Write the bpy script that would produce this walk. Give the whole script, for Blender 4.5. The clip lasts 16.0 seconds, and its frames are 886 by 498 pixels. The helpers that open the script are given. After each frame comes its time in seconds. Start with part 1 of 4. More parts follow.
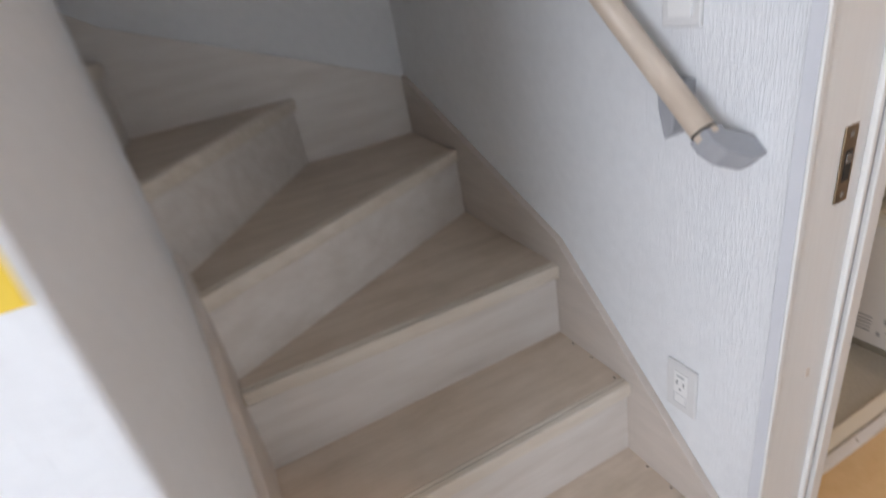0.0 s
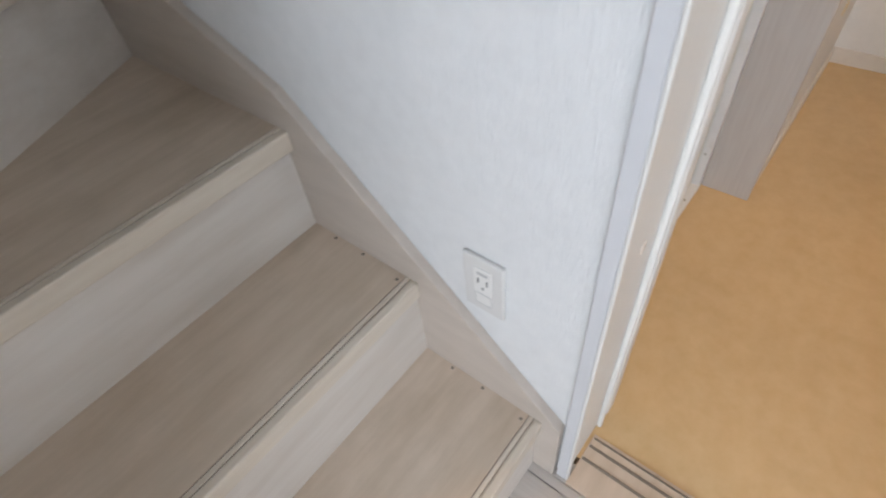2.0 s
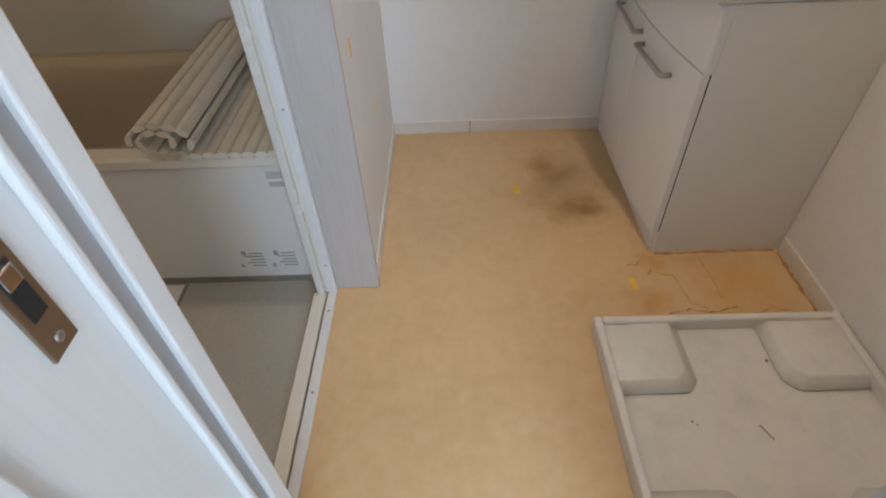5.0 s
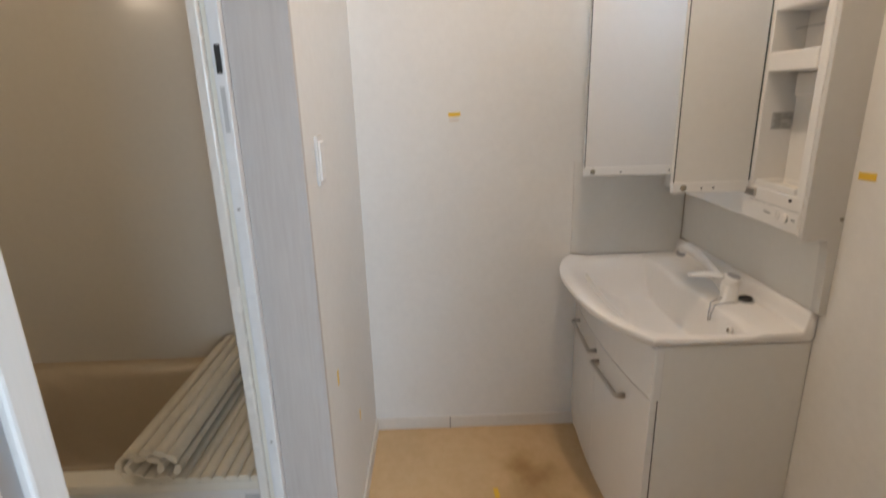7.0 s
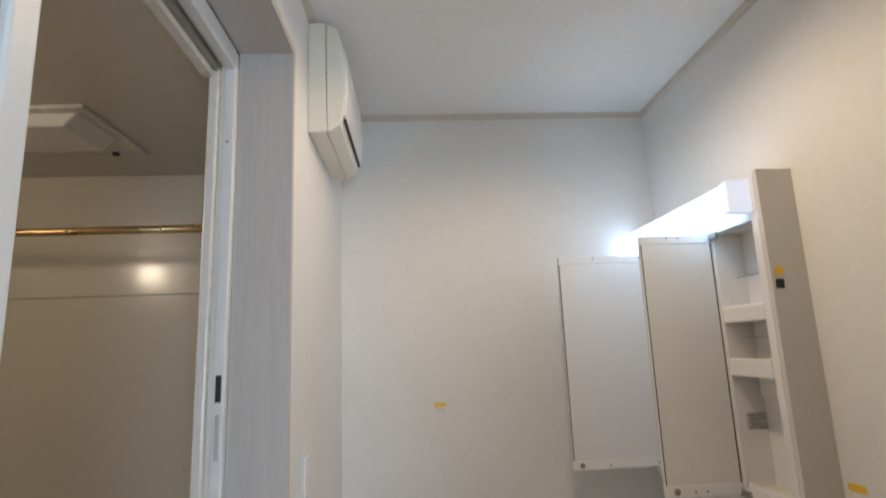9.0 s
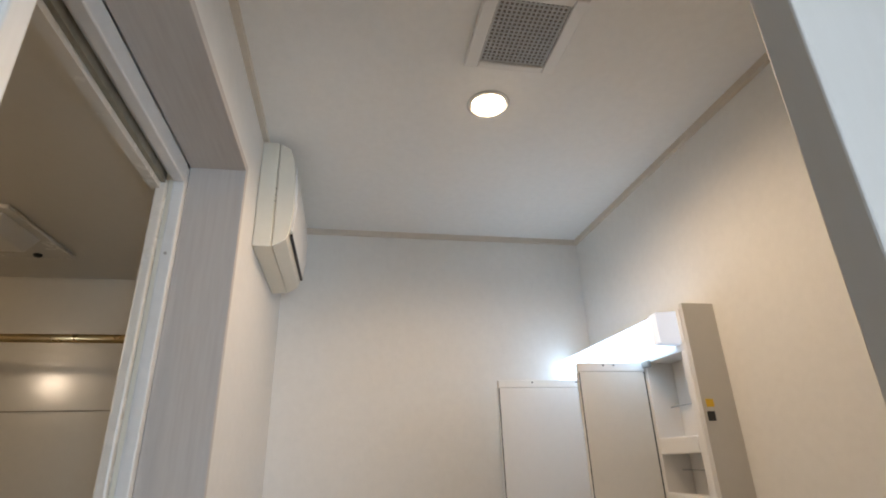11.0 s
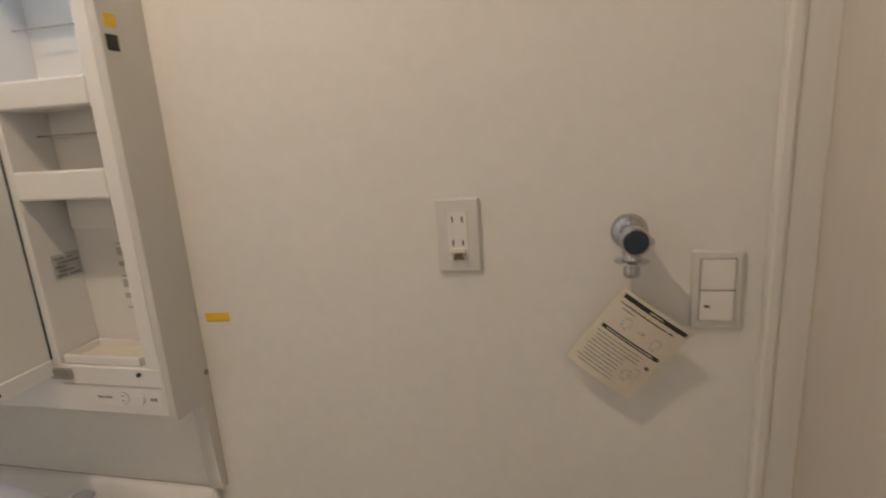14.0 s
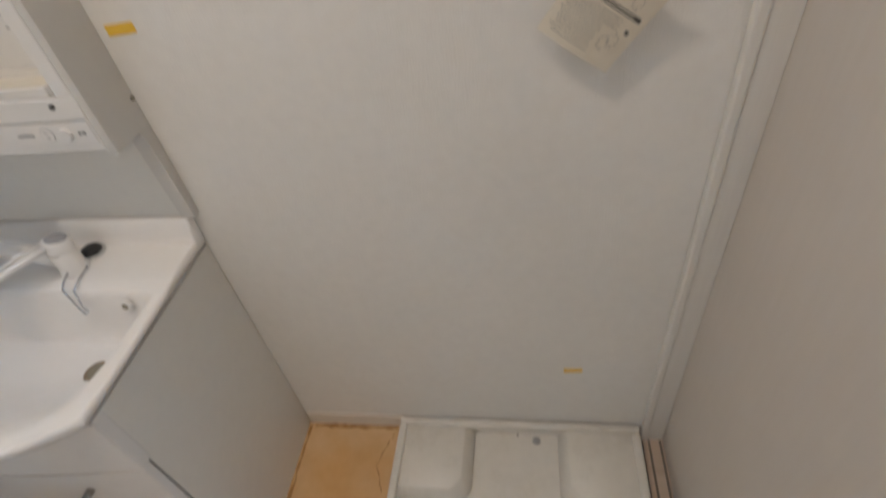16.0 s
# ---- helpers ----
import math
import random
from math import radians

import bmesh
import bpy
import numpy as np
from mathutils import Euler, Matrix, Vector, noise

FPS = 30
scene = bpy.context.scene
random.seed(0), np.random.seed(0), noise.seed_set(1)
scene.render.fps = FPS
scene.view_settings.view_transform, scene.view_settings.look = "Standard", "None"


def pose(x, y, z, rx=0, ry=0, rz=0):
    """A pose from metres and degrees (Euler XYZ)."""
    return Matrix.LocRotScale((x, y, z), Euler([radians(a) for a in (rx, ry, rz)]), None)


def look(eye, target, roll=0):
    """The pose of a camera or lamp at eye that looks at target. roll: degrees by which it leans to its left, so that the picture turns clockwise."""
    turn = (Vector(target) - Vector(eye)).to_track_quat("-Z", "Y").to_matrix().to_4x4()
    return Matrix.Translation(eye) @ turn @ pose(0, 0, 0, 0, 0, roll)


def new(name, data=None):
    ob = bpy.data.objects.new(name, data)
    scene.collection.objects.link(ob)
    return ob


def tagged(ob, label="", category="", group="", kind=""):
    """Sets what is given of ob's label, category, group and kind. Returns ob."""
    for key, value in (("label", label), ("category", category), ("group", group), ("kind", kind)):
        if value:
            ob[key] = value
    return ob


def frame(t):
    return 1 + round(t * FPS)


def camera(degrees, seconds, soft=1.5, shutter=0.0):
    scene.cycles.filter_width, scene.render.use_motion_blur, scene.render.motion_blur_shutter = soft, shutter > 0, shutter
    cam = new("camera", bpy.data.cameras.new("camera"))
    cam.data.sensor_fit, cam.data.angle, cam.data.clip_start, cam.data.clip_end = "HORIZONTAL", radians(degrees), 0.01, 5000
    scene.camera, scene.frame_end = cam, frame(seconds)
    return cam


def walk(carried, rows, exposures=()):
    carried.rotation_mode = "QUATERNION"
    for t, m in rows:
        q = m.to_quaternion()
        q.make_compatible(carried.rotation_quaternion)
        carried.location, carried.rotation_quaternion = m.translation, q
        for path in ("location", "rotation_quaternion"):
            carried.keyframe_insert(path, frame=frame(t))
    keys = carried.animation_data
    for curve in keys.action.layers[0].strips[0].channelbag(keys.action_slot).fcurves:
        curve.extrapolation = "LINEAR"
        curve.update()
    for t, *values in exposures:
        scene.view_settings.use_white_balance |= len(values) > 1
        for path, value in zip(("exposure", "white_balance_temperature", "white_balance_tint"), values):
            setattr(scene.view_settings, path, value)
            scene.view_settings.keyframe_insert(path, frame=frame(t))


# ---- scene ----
cam = camera(80.7, 16.0, soft=1.8, shutter=0.5)
PATH = [
    (0, (0.074, 0.078, 1.283), (0.734, 1.744, 0.395), -11.1),
    (0.5, (0.192, 0.284, 1.169), (1.006, 1.681, -0.008), -10.0),
    (1, (0.286, 0.364, 1.105), (1.214, 1.49, -0.263), -7.3),
    (1.5, (0.34, 0.381, 1.09), (1.287, 1.388, -0.356), -7.0),
    (2, (0.385, 0.365, 1.087), (1.344, 1.302, -0.398), -7.6),
    (2.5, (0.488, 0.314, 1.098), (1.544, 1.144, -0.384), -7.5),
    (3, (0.583, 0.25, 1.105), (1.833, 0.782, -0.363), -4.5),
    (3.2, (0.611, 0.23, 1.112), (1.906, 0.616, -0.363), -3.8),
    (5.3, (0.634, 0.206, 1.221), (2.121, 0.185, -0.117), -1.1),
    (5.5, (0.627, 0.2, 1.244), (2.187, 0.179, -0.007), -1.3),
    (6, (0.614, 0.195, 1.298), (2.325, 0.169, 0.263), -1.6),
    (6.5, (0.609, 0.194, 1.371), (2.436, 0.157, 0.559), -1.5),
    (7, (0.598, 0.172, 1.422), (2.516, 0.142, 0.857), -1.6),
    (7.5, (0.584, 0.16, 1.466), (2.559, 0.123, 1.154), -1.7),
    (8, (0.575, 0.168, 1.507), (2.573, 0.093, 1.444), -1.9),
    (8.5, (0.561, 0.168, 1.547), (2.553, 0.08, 1.699), -2.0),
    (9, (0.55, 0.172, 1.574), (2.514, 0.057, 1.938), -2.2),
    (9.5, (0.528, 0.175, 1.599), (2.44, 0.045, 2.171), -2.3),
    (9.7, (0.523, 0.182, 1.607), (2.409, 0.042, 2.258), -2.4),
    (11.8, (0.607, 0.179, 1.601), (2.427, -0.312, 2.269), 0.1),
    (12, (0.683, 0.121, 1.582), (2.508, -0.462, 2.154), -0.4),
    (12.5, (0.921, 0.043, 1.563), (2.63, -0.951, 1.865), -1.6),
    (13, (1.015, -0.06, 1.532), (2.415, -1.488, 1.591), -2.6),
    (13.5, (1.091, -0.077, 1.53), (1.965, -1.864, 1.325), -3.0),
    (14, (1.143, -0.02, 1.54), (1.585, -1.915, 1.079), -3.7),
    (14.5, (1.145, -0.007, 1.542), (1.502, -1.9, 1.006), -4.6),
    (15, (1.141, -0.022, 1.53), (1.481, -1.865, 0.832), -5.9),
    (15.5, (1.136, -0.045, 1.487), (1.488, -1.74, 0.485), -8.0),
    (16, (1.149, -0.066, 1.454), (1.482, -1.501, 0.101), -9.8),
]
EXPOSURE = [
    (0.0, -0.18, 8100, 26), (0.5, -0.13, 7300, 23), (1.0, -0.08, 7500, 20), (1.5, 0.0, 7850, 21), (2.5, -0.15, 8300, 23), (3.2, -0.18, 8700, 24), (5.3, 0.05, 6450, 15), (6.2, 0.05, 7000, 16), (7.0, -0.02, 7000, 16), (8.5, -0.36, 6750, 14), (9.7, -0.42, 7000, 15), (11.8, -0.6, 7600, 17),
    (12.5, -0.86, 8250, 18), (13.0, -0.90, 9600, 20), (13.5, -0.65, 11500, 22), (14.0, -0.3, 7000, 16), (14.5, -0.26, 6250, 16), (15.0, -0.2, 6300, 15), (16.0, 0.1, 6050, 13),
]
walk(cam, [(t, look(eye, target, roll)) for t, eye, target, roll in PATH], EXPOSURE)

# ---- world and large lights ----
world = bpy.data.worlds.new("sky")
scene.world = world
world.use_nodes = True
wn = world.node_tree
sky = wn.nodes.new("ShaderNodeTexSky")
sky.sky_type, sky.sun_disc, sky.sun_elevation, sky.sun_rotation = "NISHITA", False, radians(40), radians(200)
wn.links.new(sky.outputs[0], wn.nodes["Background"].inputs[0])
wn.nodes["Background"].inputs[1].default_value = 0.1


def area_lamp(name, m, w, h, watts, colour, spread=180):
    d = bpy.data.lights.new(name, "AREA")
    d.shape, d.size, d.size_y, d.energy, d.color, d.spread = "RECTANGLE", w, h, watts, colour, radians(spread)
    ob = new(name, d)
    ob.matrix_world = m
    return ob


# daylight through the hall window
area_lamp("hall_window_light", look((-1.785, -0.50, 1.35), (0.785, 0.22, 0.95)), 1.1, 1.3, 69, (0.50, 0.735, 1.0))

# warm downlight in the washroom ceiling
dl = bpy.data.lights.new("downlight_lamp", "SPOT")
dl.energy, dl.color, dl.spot_size, dl.spot_blend, dl.shadow_soft_size = 36, (1.0, 0.815, 0.61), radians(168), 0.6, 0.045
new("downlight_lamp", dl).matrix_world = look((1.697, -0.177, 2.505), (1.697, -0.177, 0))

# cool tube over the mirror cabinet
# (its lit diffuser is part of the cabinet); a warm globe on the bathroom's far wall
bl = bpy.data.lights.new("bath_globe_lamp", "POINT")
bl.energy, bl.color, bl.shadow_soft_size = 8.6, (1.0, 0.87, 0.70), 0.07
new("bath_globe_lamp", bl).location = (1.08, 1.83, 2.085)


# ---- materials ----
def material(name, colour, rough=0.5, metal=0.0, grain=(), tint=0.12, bump=0.0, bump_scale=80, bump_stretch=(1, 1, 1), stain=0.0, stain_scale=3.0, spec=0.5, stretch=(1, 1, 1), grain_scale=40, coat=0.0, island=0.0):
    m = bpy.data.materials.new(name)
    m.use_nodes = True
    n, l = m.node_tree.nodes, m.node_tree.links
    b = n["Principled BSDF"]
    b.inputs["Roughness"].default_value = rough
    b.inputs["Metallic"].default_value = metal
    b.inputs["Specular IOR Level"].default_value = spec
    b.inputs["Coat Weight"].default_value = coat
    co = n.new("ShaderNodeTexCoord")

    def noise_at(scale, stretched, detail=4.0, rough_=0.6):
        mp = n.new("ShaderNodeMapping")
        mp.inputs["Scale"].default_value = stretched
        l.new(co.outputs["Object"], mp.inputs[0])
        t = n.new("ShaderNodeTexNoise")
        t.inputs["Scale"].default_value, t.inputs["Detail"].default_value, t.inputs["Roughness"].default_value = scale, detail, rough_
        l.new(mp.outputs[0], t.inputs[0])
        return t.outputs["Fac"]

    def mixed(a, fac, dark):
        mx = n.new("ShaderNodeMix")
        mx.data_type = "RGBA"
        mx.blend_type = "MULTIPLY"
        if isinstance(a, tuple):
            mx.inputs[6].default_value = (*a, 1)
        else:
            l.new(a, mx.inputs[6])
        mx.inputs[7].default_value = (*dark, 1)
        l.new(fac, mx.inputs[0])
        return mx.outputs[2]

    def ramp(fac, lo, hi):
        r = n.new("ShaderNodeMapRange")
        r.inputs[1].default_value, r.inputs[2].default_value = lo, hi
        l.new(fac, r.inputs[0])
        return r.outputs[0]

    g = ramp(noise_at(grain_scale, stretch), 0.35, 0.75)
    c = mixed(colour, g, grain if grain else tuple(1 - tint for _ in range(3)))
    if stain:
        s = ramp(noise_at(stain_scale, (1, 1, 1), 5.0, 0.65), 0.48, 0.75)
        c = mixed(c, s, (1 - stain, 1 - stain * 1.1, 1 - stain * 1.3))
    l.new(c, b.inputs["Base Color"])
    rr = n.new("ShaderNodeMapRange")
    rr.inputs[3].default_value, rr.inputs[4].default_value = max(0.02, rough - 0.07), min(1, rough + 0.09)
    l.new(noise_at(14, (1, 1, 1)), rr.inputs[0])
    l.new(rr.outputs[0], b.inputs["Roughness"])
    if bump:
        bp = n.new("ShaderNodeBump")
        bp.inputs["Strength"].default_value, bp.inputs["Distance"].default_value = bump, 0.002
        l.new(noise_at(bump_scale, bump_stretch, 3.0), bp.inputs["Height"])
        l.new(bp.outputs[0], b.inputs["Normal"])
    return m


PAPER_WALL = material("wallpaper", (0.80, 0.785, 0.75), 0.75, tint=0.04, bump=0.32, bump_scale=330, bump_stretch=(1, 1, 0.16), stain=0.03, stain_scale=1.6)
STAIR_WALL = material("stair_wallpaper", (0.80, 0.80, 0.79), 0.7, tint=0.05, bump=1.0, bump_scale=480, bump_stretch=(1, 1, 0.07), stain=0.02)
CEILING = material("ceiling_paper", (0.85, 0.84, 0.81), 0.85, tint=0.04, bump=0.4, bump_scale=220)
TRIM = material("whitewashed_trim", (0.55, 0.508, 0.47), 0.5, grain=(0.90, 0.88, 0.88), stretch=(9, 9, 0.55), grain_scale=14, bump=0.15, bump_scale=50, bump_stretch=(6, 6, 0.4))
TRIM_H = material("whitewashed_trim_level", (0.55, 0.508, 0.47), 0.5, grain=(0.90, 0.88, 0.88), stretch=(0.55, 9, 9), grain_scale=14, bump=0.15, bump_scale=50, bump_stretch=(0.4, 6, 6))
JAMB = material("white_door_frame", (0.78, 0.76, 0.72), 0.42, grain=(0.965, 0.96, 0.955), stretch=(10, 10, 0.5), grain_scale=14, bump=0.12, bump_scale=50, bump_stretch=(6, 6, 0.4))
# door frame white made greyer: the hall face's shade is in the colour
CASING = material("shaded_white_casing", (0.63, 0.63, 0.64), 0.5, grain=(0.97, 0.97, 0.97), stretch=(10, 10, 0.5), grain_scale=14, bump=0.08, bump_scale=50, bump_stretch=(6, 6, 0.4))
TREAD = material("pale_ash_tread", (0.68, 0.55, 0.445), 0.42, grain=(0.80, 0.77, 0.72), stretch=(0.5, 3.2, 3.2), grain_scale=7, bump=0.10, bump_scale=60, bump_stretch=(0.5, 5, 5), stain=0.12, stain_scale=5)
# paler than TREAD: light falling on the step's front edge is painted in
NOSING = material("lit_tread_nosing", (0.73, 0.64, 0.54), 0.4, grain=(0.86, 0.83, 0.80), stretch=(0.6, 5, 5), grain_scale=9)
RISER = material("pale_ash_riser", (0.75, 0.69, 0.635), 0.45, grain=(0.86, 0.83, 0.80), stretch=(0.5, 3.5, 3.5), grain_scale=7, bump=0.12, bump_scale=40, bump_stretch=(0.4, 8, 8), stain=0.04)
STRINGER = material("pale_ash_stringer", (0.57, 0.49, 0.425), 0.45, grain=(0.88, 0.87, 0.86), stretch=(6, 0.7, 4), grain_scale=7, bump=0.12, bump_scale=40, bump_stretch=(8, 0.5, 5))
LEAF = material("cream_door_leaf", (0.66, 0.61, 0.55), 0.55, grain=(0.975, 0.97, 0.965), stretch=(6, 6, 0.6), grain_scale=10, stain=0.03, stain_scale=2)
TREAD_GROOVE = material("worn_tread_groove", (0.47, 0.38, 0.30), 0.7, tint=0.2)
GROOVE = material("groove_shadow_grime", (0.23, 0.19, 0.155), 0.7, tint=0.2)
PLANK = material("hall_plank", (0.56, 0.51, 0.47), 0.4, grain=(0.80, 0.78, 0.77), stretch=(9, 0.5, 9), grain_scale=9, stain=0.06)
VINYL = material("cork_look_vinyl", (0.70, 0.485, 0.265), 0.40, grain=(0.92, 0.88, 0.82), grain_scale=22, stain=0.10, stain_scale=2.6, bump=0.10, bump_scale=120)
BASE = material("beige_baseboard", (0.66, 0.59, 0.50), 0.5, tint=0.06)
BASEBOARD = material("pale_baseboard", (0.75, 0.70, 0.63), 0.5, tint=0.06)
# grey that puts a recess's shade into the jamb's colour
JAMB_SHADE = material("shaded_jamb_strip", (0.47, 0.46, 0.46), 0.6, tint=0.05)
PLATE = material("switch_plate_plastic", (0.69, 0.675, 0.65), 0.42, tint=0.02)
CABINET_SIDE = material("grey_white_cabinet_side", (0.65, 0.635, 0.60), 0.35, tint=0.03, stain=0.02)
GLOSS = material("white_gloss_board", (0.78, 0.765, 0.74), 0.22, tint=0.02, spec=0.5, stain=0.02)
SIDE = material("white_side_board", (0.755, 0.74, 0.695), 0.35, tint=0.03, stain=0.02)
CERAMIC = material("white_basin_resin", (0.84, 0.82, 0.79), 0.36, tint=0.02, spec=0.5, stain=0.02, stain_scale=6)
PLASTIC = material("white_plastic", (0.80, 0.785, 0.755), 0.38, tint=0.02)
CREAM = material("cream_plastic", (0.76, 0.72, 0.62), 0.42, tint=0.03)
DARK = material("black_rubber", (0.02, 0.02, 0.02), 0.5)
KNOB_FACE = material("blue_black_knob", (0.015, 0.02, 0.035), 0.10, tint=0.1)
GREY = material("grey_plastic", (0.36, 0.36, 0.37), 0.4, tint=0.08)
PRINT = material("grey_print", (0.25, 0.25, 0.24), 0.6)
FAINT = material("faint_print", (0.38, 0.38, 0.37), 0.6)
INK = material("black_print", (0.035, 0.035, 0.035), 0.6)
LABEL = material("silver_label", (0.50, 0.50, 0.49), 0.45)
CHROME = material("chrome", (0.52, 0.52, 0.54), 0.07, 1.0, tint=0.03)
STEEL = material("brushed_steel_handle", (0.44, 0.42, 0.39), 0.3, 1.0, tint=0.06)
BRONZE = material("bronze_strike", (0.34, 0.25, 0.17), 0.35, 0.9, tint=0.12)
BRASS = material("brass_pole", (0.62, 0.44, 0.22), 0.28, 1.0, tint=0.08)
TAPE = material("yellow_masking_tape", (0.86, 0.56, 0.06), 0.6, tint=0.08)
TAPE_N = material("faded_residue", (0.74, 0.66, 0.58), 0.7, tint=0.08)
CARD = material("cream_card", (0.72, 0.66, 0.55), 0.7, tint=0.04, stain=0.05, stain_scale=20)
PAN = material("white_pan_plastic", (0.73, 0.70, 0.635), 0.35, tint=0.05, stain=0.14, stain_scale=9)
BATH_WALL = material("bath_panel", (0.58, 0.545, 0.475), 0.135, tint=0.03, spec=0.5)
BATH_WHITE = material("bath_white", (0.70, 0.68, 0.63), 0.25, tint=0.03)
BATH_CEIL = material("bath_ceiling", (0.62, 0.59, 0.53), 0.4, tint=0.03)
TUB = material("beige_tub", (0.50, 0.41, 0.29), 0.18, tint=0.04, spec=0.5)
APRON = material("tub_apron", (0.76, 0.74, 0.70), 0.3, tint=0.03)
BATH_FLOOR = material("bath_floor_grey", (0.44, 0.43, 0.385), 0.5, tint=0.12, grain_scale=90, bump=0.3, bump_scale=140)
SLAT = material("ivory_cover_slat", (0.73, 0.67, 0.545), 0.45, tint=0.05, stain=0.08, stain_scale=14)
ALU = material("white_aluminium", (0.76, 0.76, 0.75), 0.35, tint=0.04, stain=0.05, stain_scale=12)
SEALANT = material("aged_brown_sealant", (0.40, 0.32, 0.23), 0.7, tint=0.25)
GRIME = material("dirty_seal", (0.30, 0.27, 0.21), 0.7, tint=0.25)
RAIL = material("ash_handrail", (0.60, 0.49, 0.39), 0.4, grain=(0.84, 0.80, 0.77), stretch=(9, 1.2, 1.2), grain_scale=10)
MIRROR = material("mirror_glass", (0.88, 0.89, 0.89), 0.02, 1.0, tint=0.0)
EDGE = material("mirror_edge", (0.06, 0.08, 0.075), 0.2)


def glow(name, colour, strength):
    m = bpy.data.materials.new(name)
    m.use_nodes = True
    b = m.node_tree.nodes["Principled BSDF"]
    b.inputs["Base Color"].default_value = (0.9, 0.9, 0.9, 1)
    b.inputs["Emission Color"].default_value = (*colour, 1)
    b.inputs["Emission Strength"].default_value = strength
    return m


LAMP_WARM = glow("lit_downlight", (1.0, 0.82, 0.58), 14)
LAMP_GLOBE = glow("lit_globe", (1.0, 0.80, 0.55), 5.0)
LAMP_COOL = glow("lit_diffuser", (0.41, 0.68, 1.0), 7.0)
LAMP_END = glow("lit_diffuser_end", (0.48, 0.70, 1.0), 0.80)
DOOR_BACK = material("gloss_door_back", (0.78, 0.77, 0.75), 0.05, tint=0.02)
WINDOW_GLOW = glow("window_daylight", (0.80, 0.9, 1.0), 3.0)

# vinyl floor: stains of their own shape where things stood
fn, fl = VINYL.node_tree.nodes, VINYL.node_tree.links
fc = fn.new("ShaderNodeTexCoord")
prev = fn["Principled BSDF"].inputs["Base Color"].links[0].from_socket
for cx, cy, rad, dark in ((2.33, -0.15, 0.15, (0.69, 0.61, 0.46)), (2.08, -0.21, 0.15, (0.70, 0.62, 0.47)), (2.06, -0.27, 0.05, (0.84, 0.79, 0.70)), (2.2, -0.19, 0.22, (0.80, 0.78, 0.72)), (1.62, -0.36, 0.10, (0.86, 0.68, 0.42)), (1.69, -0.62, 0.24, (0.97, 0.83, 0.60)), (1.81, -0.42, 0.09, (0.90, 0.76, 0.55))):
    sub = fn.new("ShaderNodeVectorMath")
    sub.operation = "SUBTRACT"
    sub.inputs[1].default_value = (cx, cy, 0)
    fl.new(fc.outputs["Object"], sub.inputs[0])
    nz = fn.new("ShaderNodeTexNoise")
    nz.inputs["Scale"].default_value, nz.inputs["Detail"].default_value = 9, 4
    fl.new(fc.outputs["Object"], nz.inputs[0])
    ln = fn.new("ShaderNodeVectorMath")
    ln.operation = "LENGTH"
    fl.new(sub.outputs[0], ln.inputs[0])
    wob = fn.new("ShaderNodeMath")
    wob.operation = "MULTIPLY_ADD"
    wob.inputs[1].default_value = rad * 1.3
    fl.new(nz.outputs["Fac"], wob.inputs[0])
    fl.new(ln.outputs["Value"], wob.inputs[2])
    mr = fn.new("ShaderNodeMapRange")
    mr.interpolation_type = "SMOOTHSTEP"
    mr.inputs[1].default_value, mr.inputs[2].default_value, mr.inputs[3].default_value, mr.inputs[4].default_value = rad * 0.6, rad * 1.65, 1.0, 0.0
    fl.new(wob.outputs[0], mr.inputs[0])
    mx = fn.new("ShaderNodeMix")
    mx.data_type, mx.blend_type = "RGBA", "MULTIPLY"
    mx.inputs[7].default_value = (*dark, 1)
    fl.new(prev, mx.inputs[6])
    fl.new(mr.outputs[0], mx.inputs[0])
    prev = mx.outputs[2]
fl.new(prev, fn["Principled BSDF"].inputs["Base Color"])


# ---- mesh helpers ----
def box(bm, x0, x1, y0, y1, z0, z1, bevel=0.0, seg=2):
    vs = [bm.verts.new((x, y, z)) for z in (z0, z1) for x, y in ((x0, y0), (x1, y0), (x1, y1), (x0, y1))]
    fs = [bm.faces.new([vs[i] for i in q]) for q in ((3, 2, 1, 0), (4, 5, 6, 7), (0, 1, 5, 4), (1, 2, 6, 5), (2, 3, 7, 6), (3, 0, 4, 7))]
    if bevel:
        bmesh.ops.bevel(bm, geom=list({e for f in fs for e in f.edges}), offset=bevel, segments=seg, affect="EDGES", profile=0.5)
    return bm


def prism(bm, outline, axis, a, b, bevel=0.0):
    """Extrudes an outline of pairs along an axis from a to b."""
    def at(p, v):
        return {"x": (v, p[0], p[1]), "y": (p[0], v, p[1]), "z": (p[0], p[1], v)}[axis]
    lo = [bm.verts.new(at(p, a)) for p in outline]
    hi = [bm.verts.new(at(p, b)) for p in outline]
    fs = [bm.faces.new(lo[::-1]), bm.faces.new(hi)]
    k = len(outline)
    for i in range(k):
        fs.append(bm.faces.new((lo[i], lo[(i + 1) % k], hi[(i + 1) % k], hi[i])))
    bmesh.ops.recalc_face_normals(bm, faces=fs)
    if bevel:
        bmesh.ops.bevel(bm, geom=list({e for f in fs for e in f.edges}), offset=bevel, segments=2, affect="EDGES", profile=0.5)
    return bm


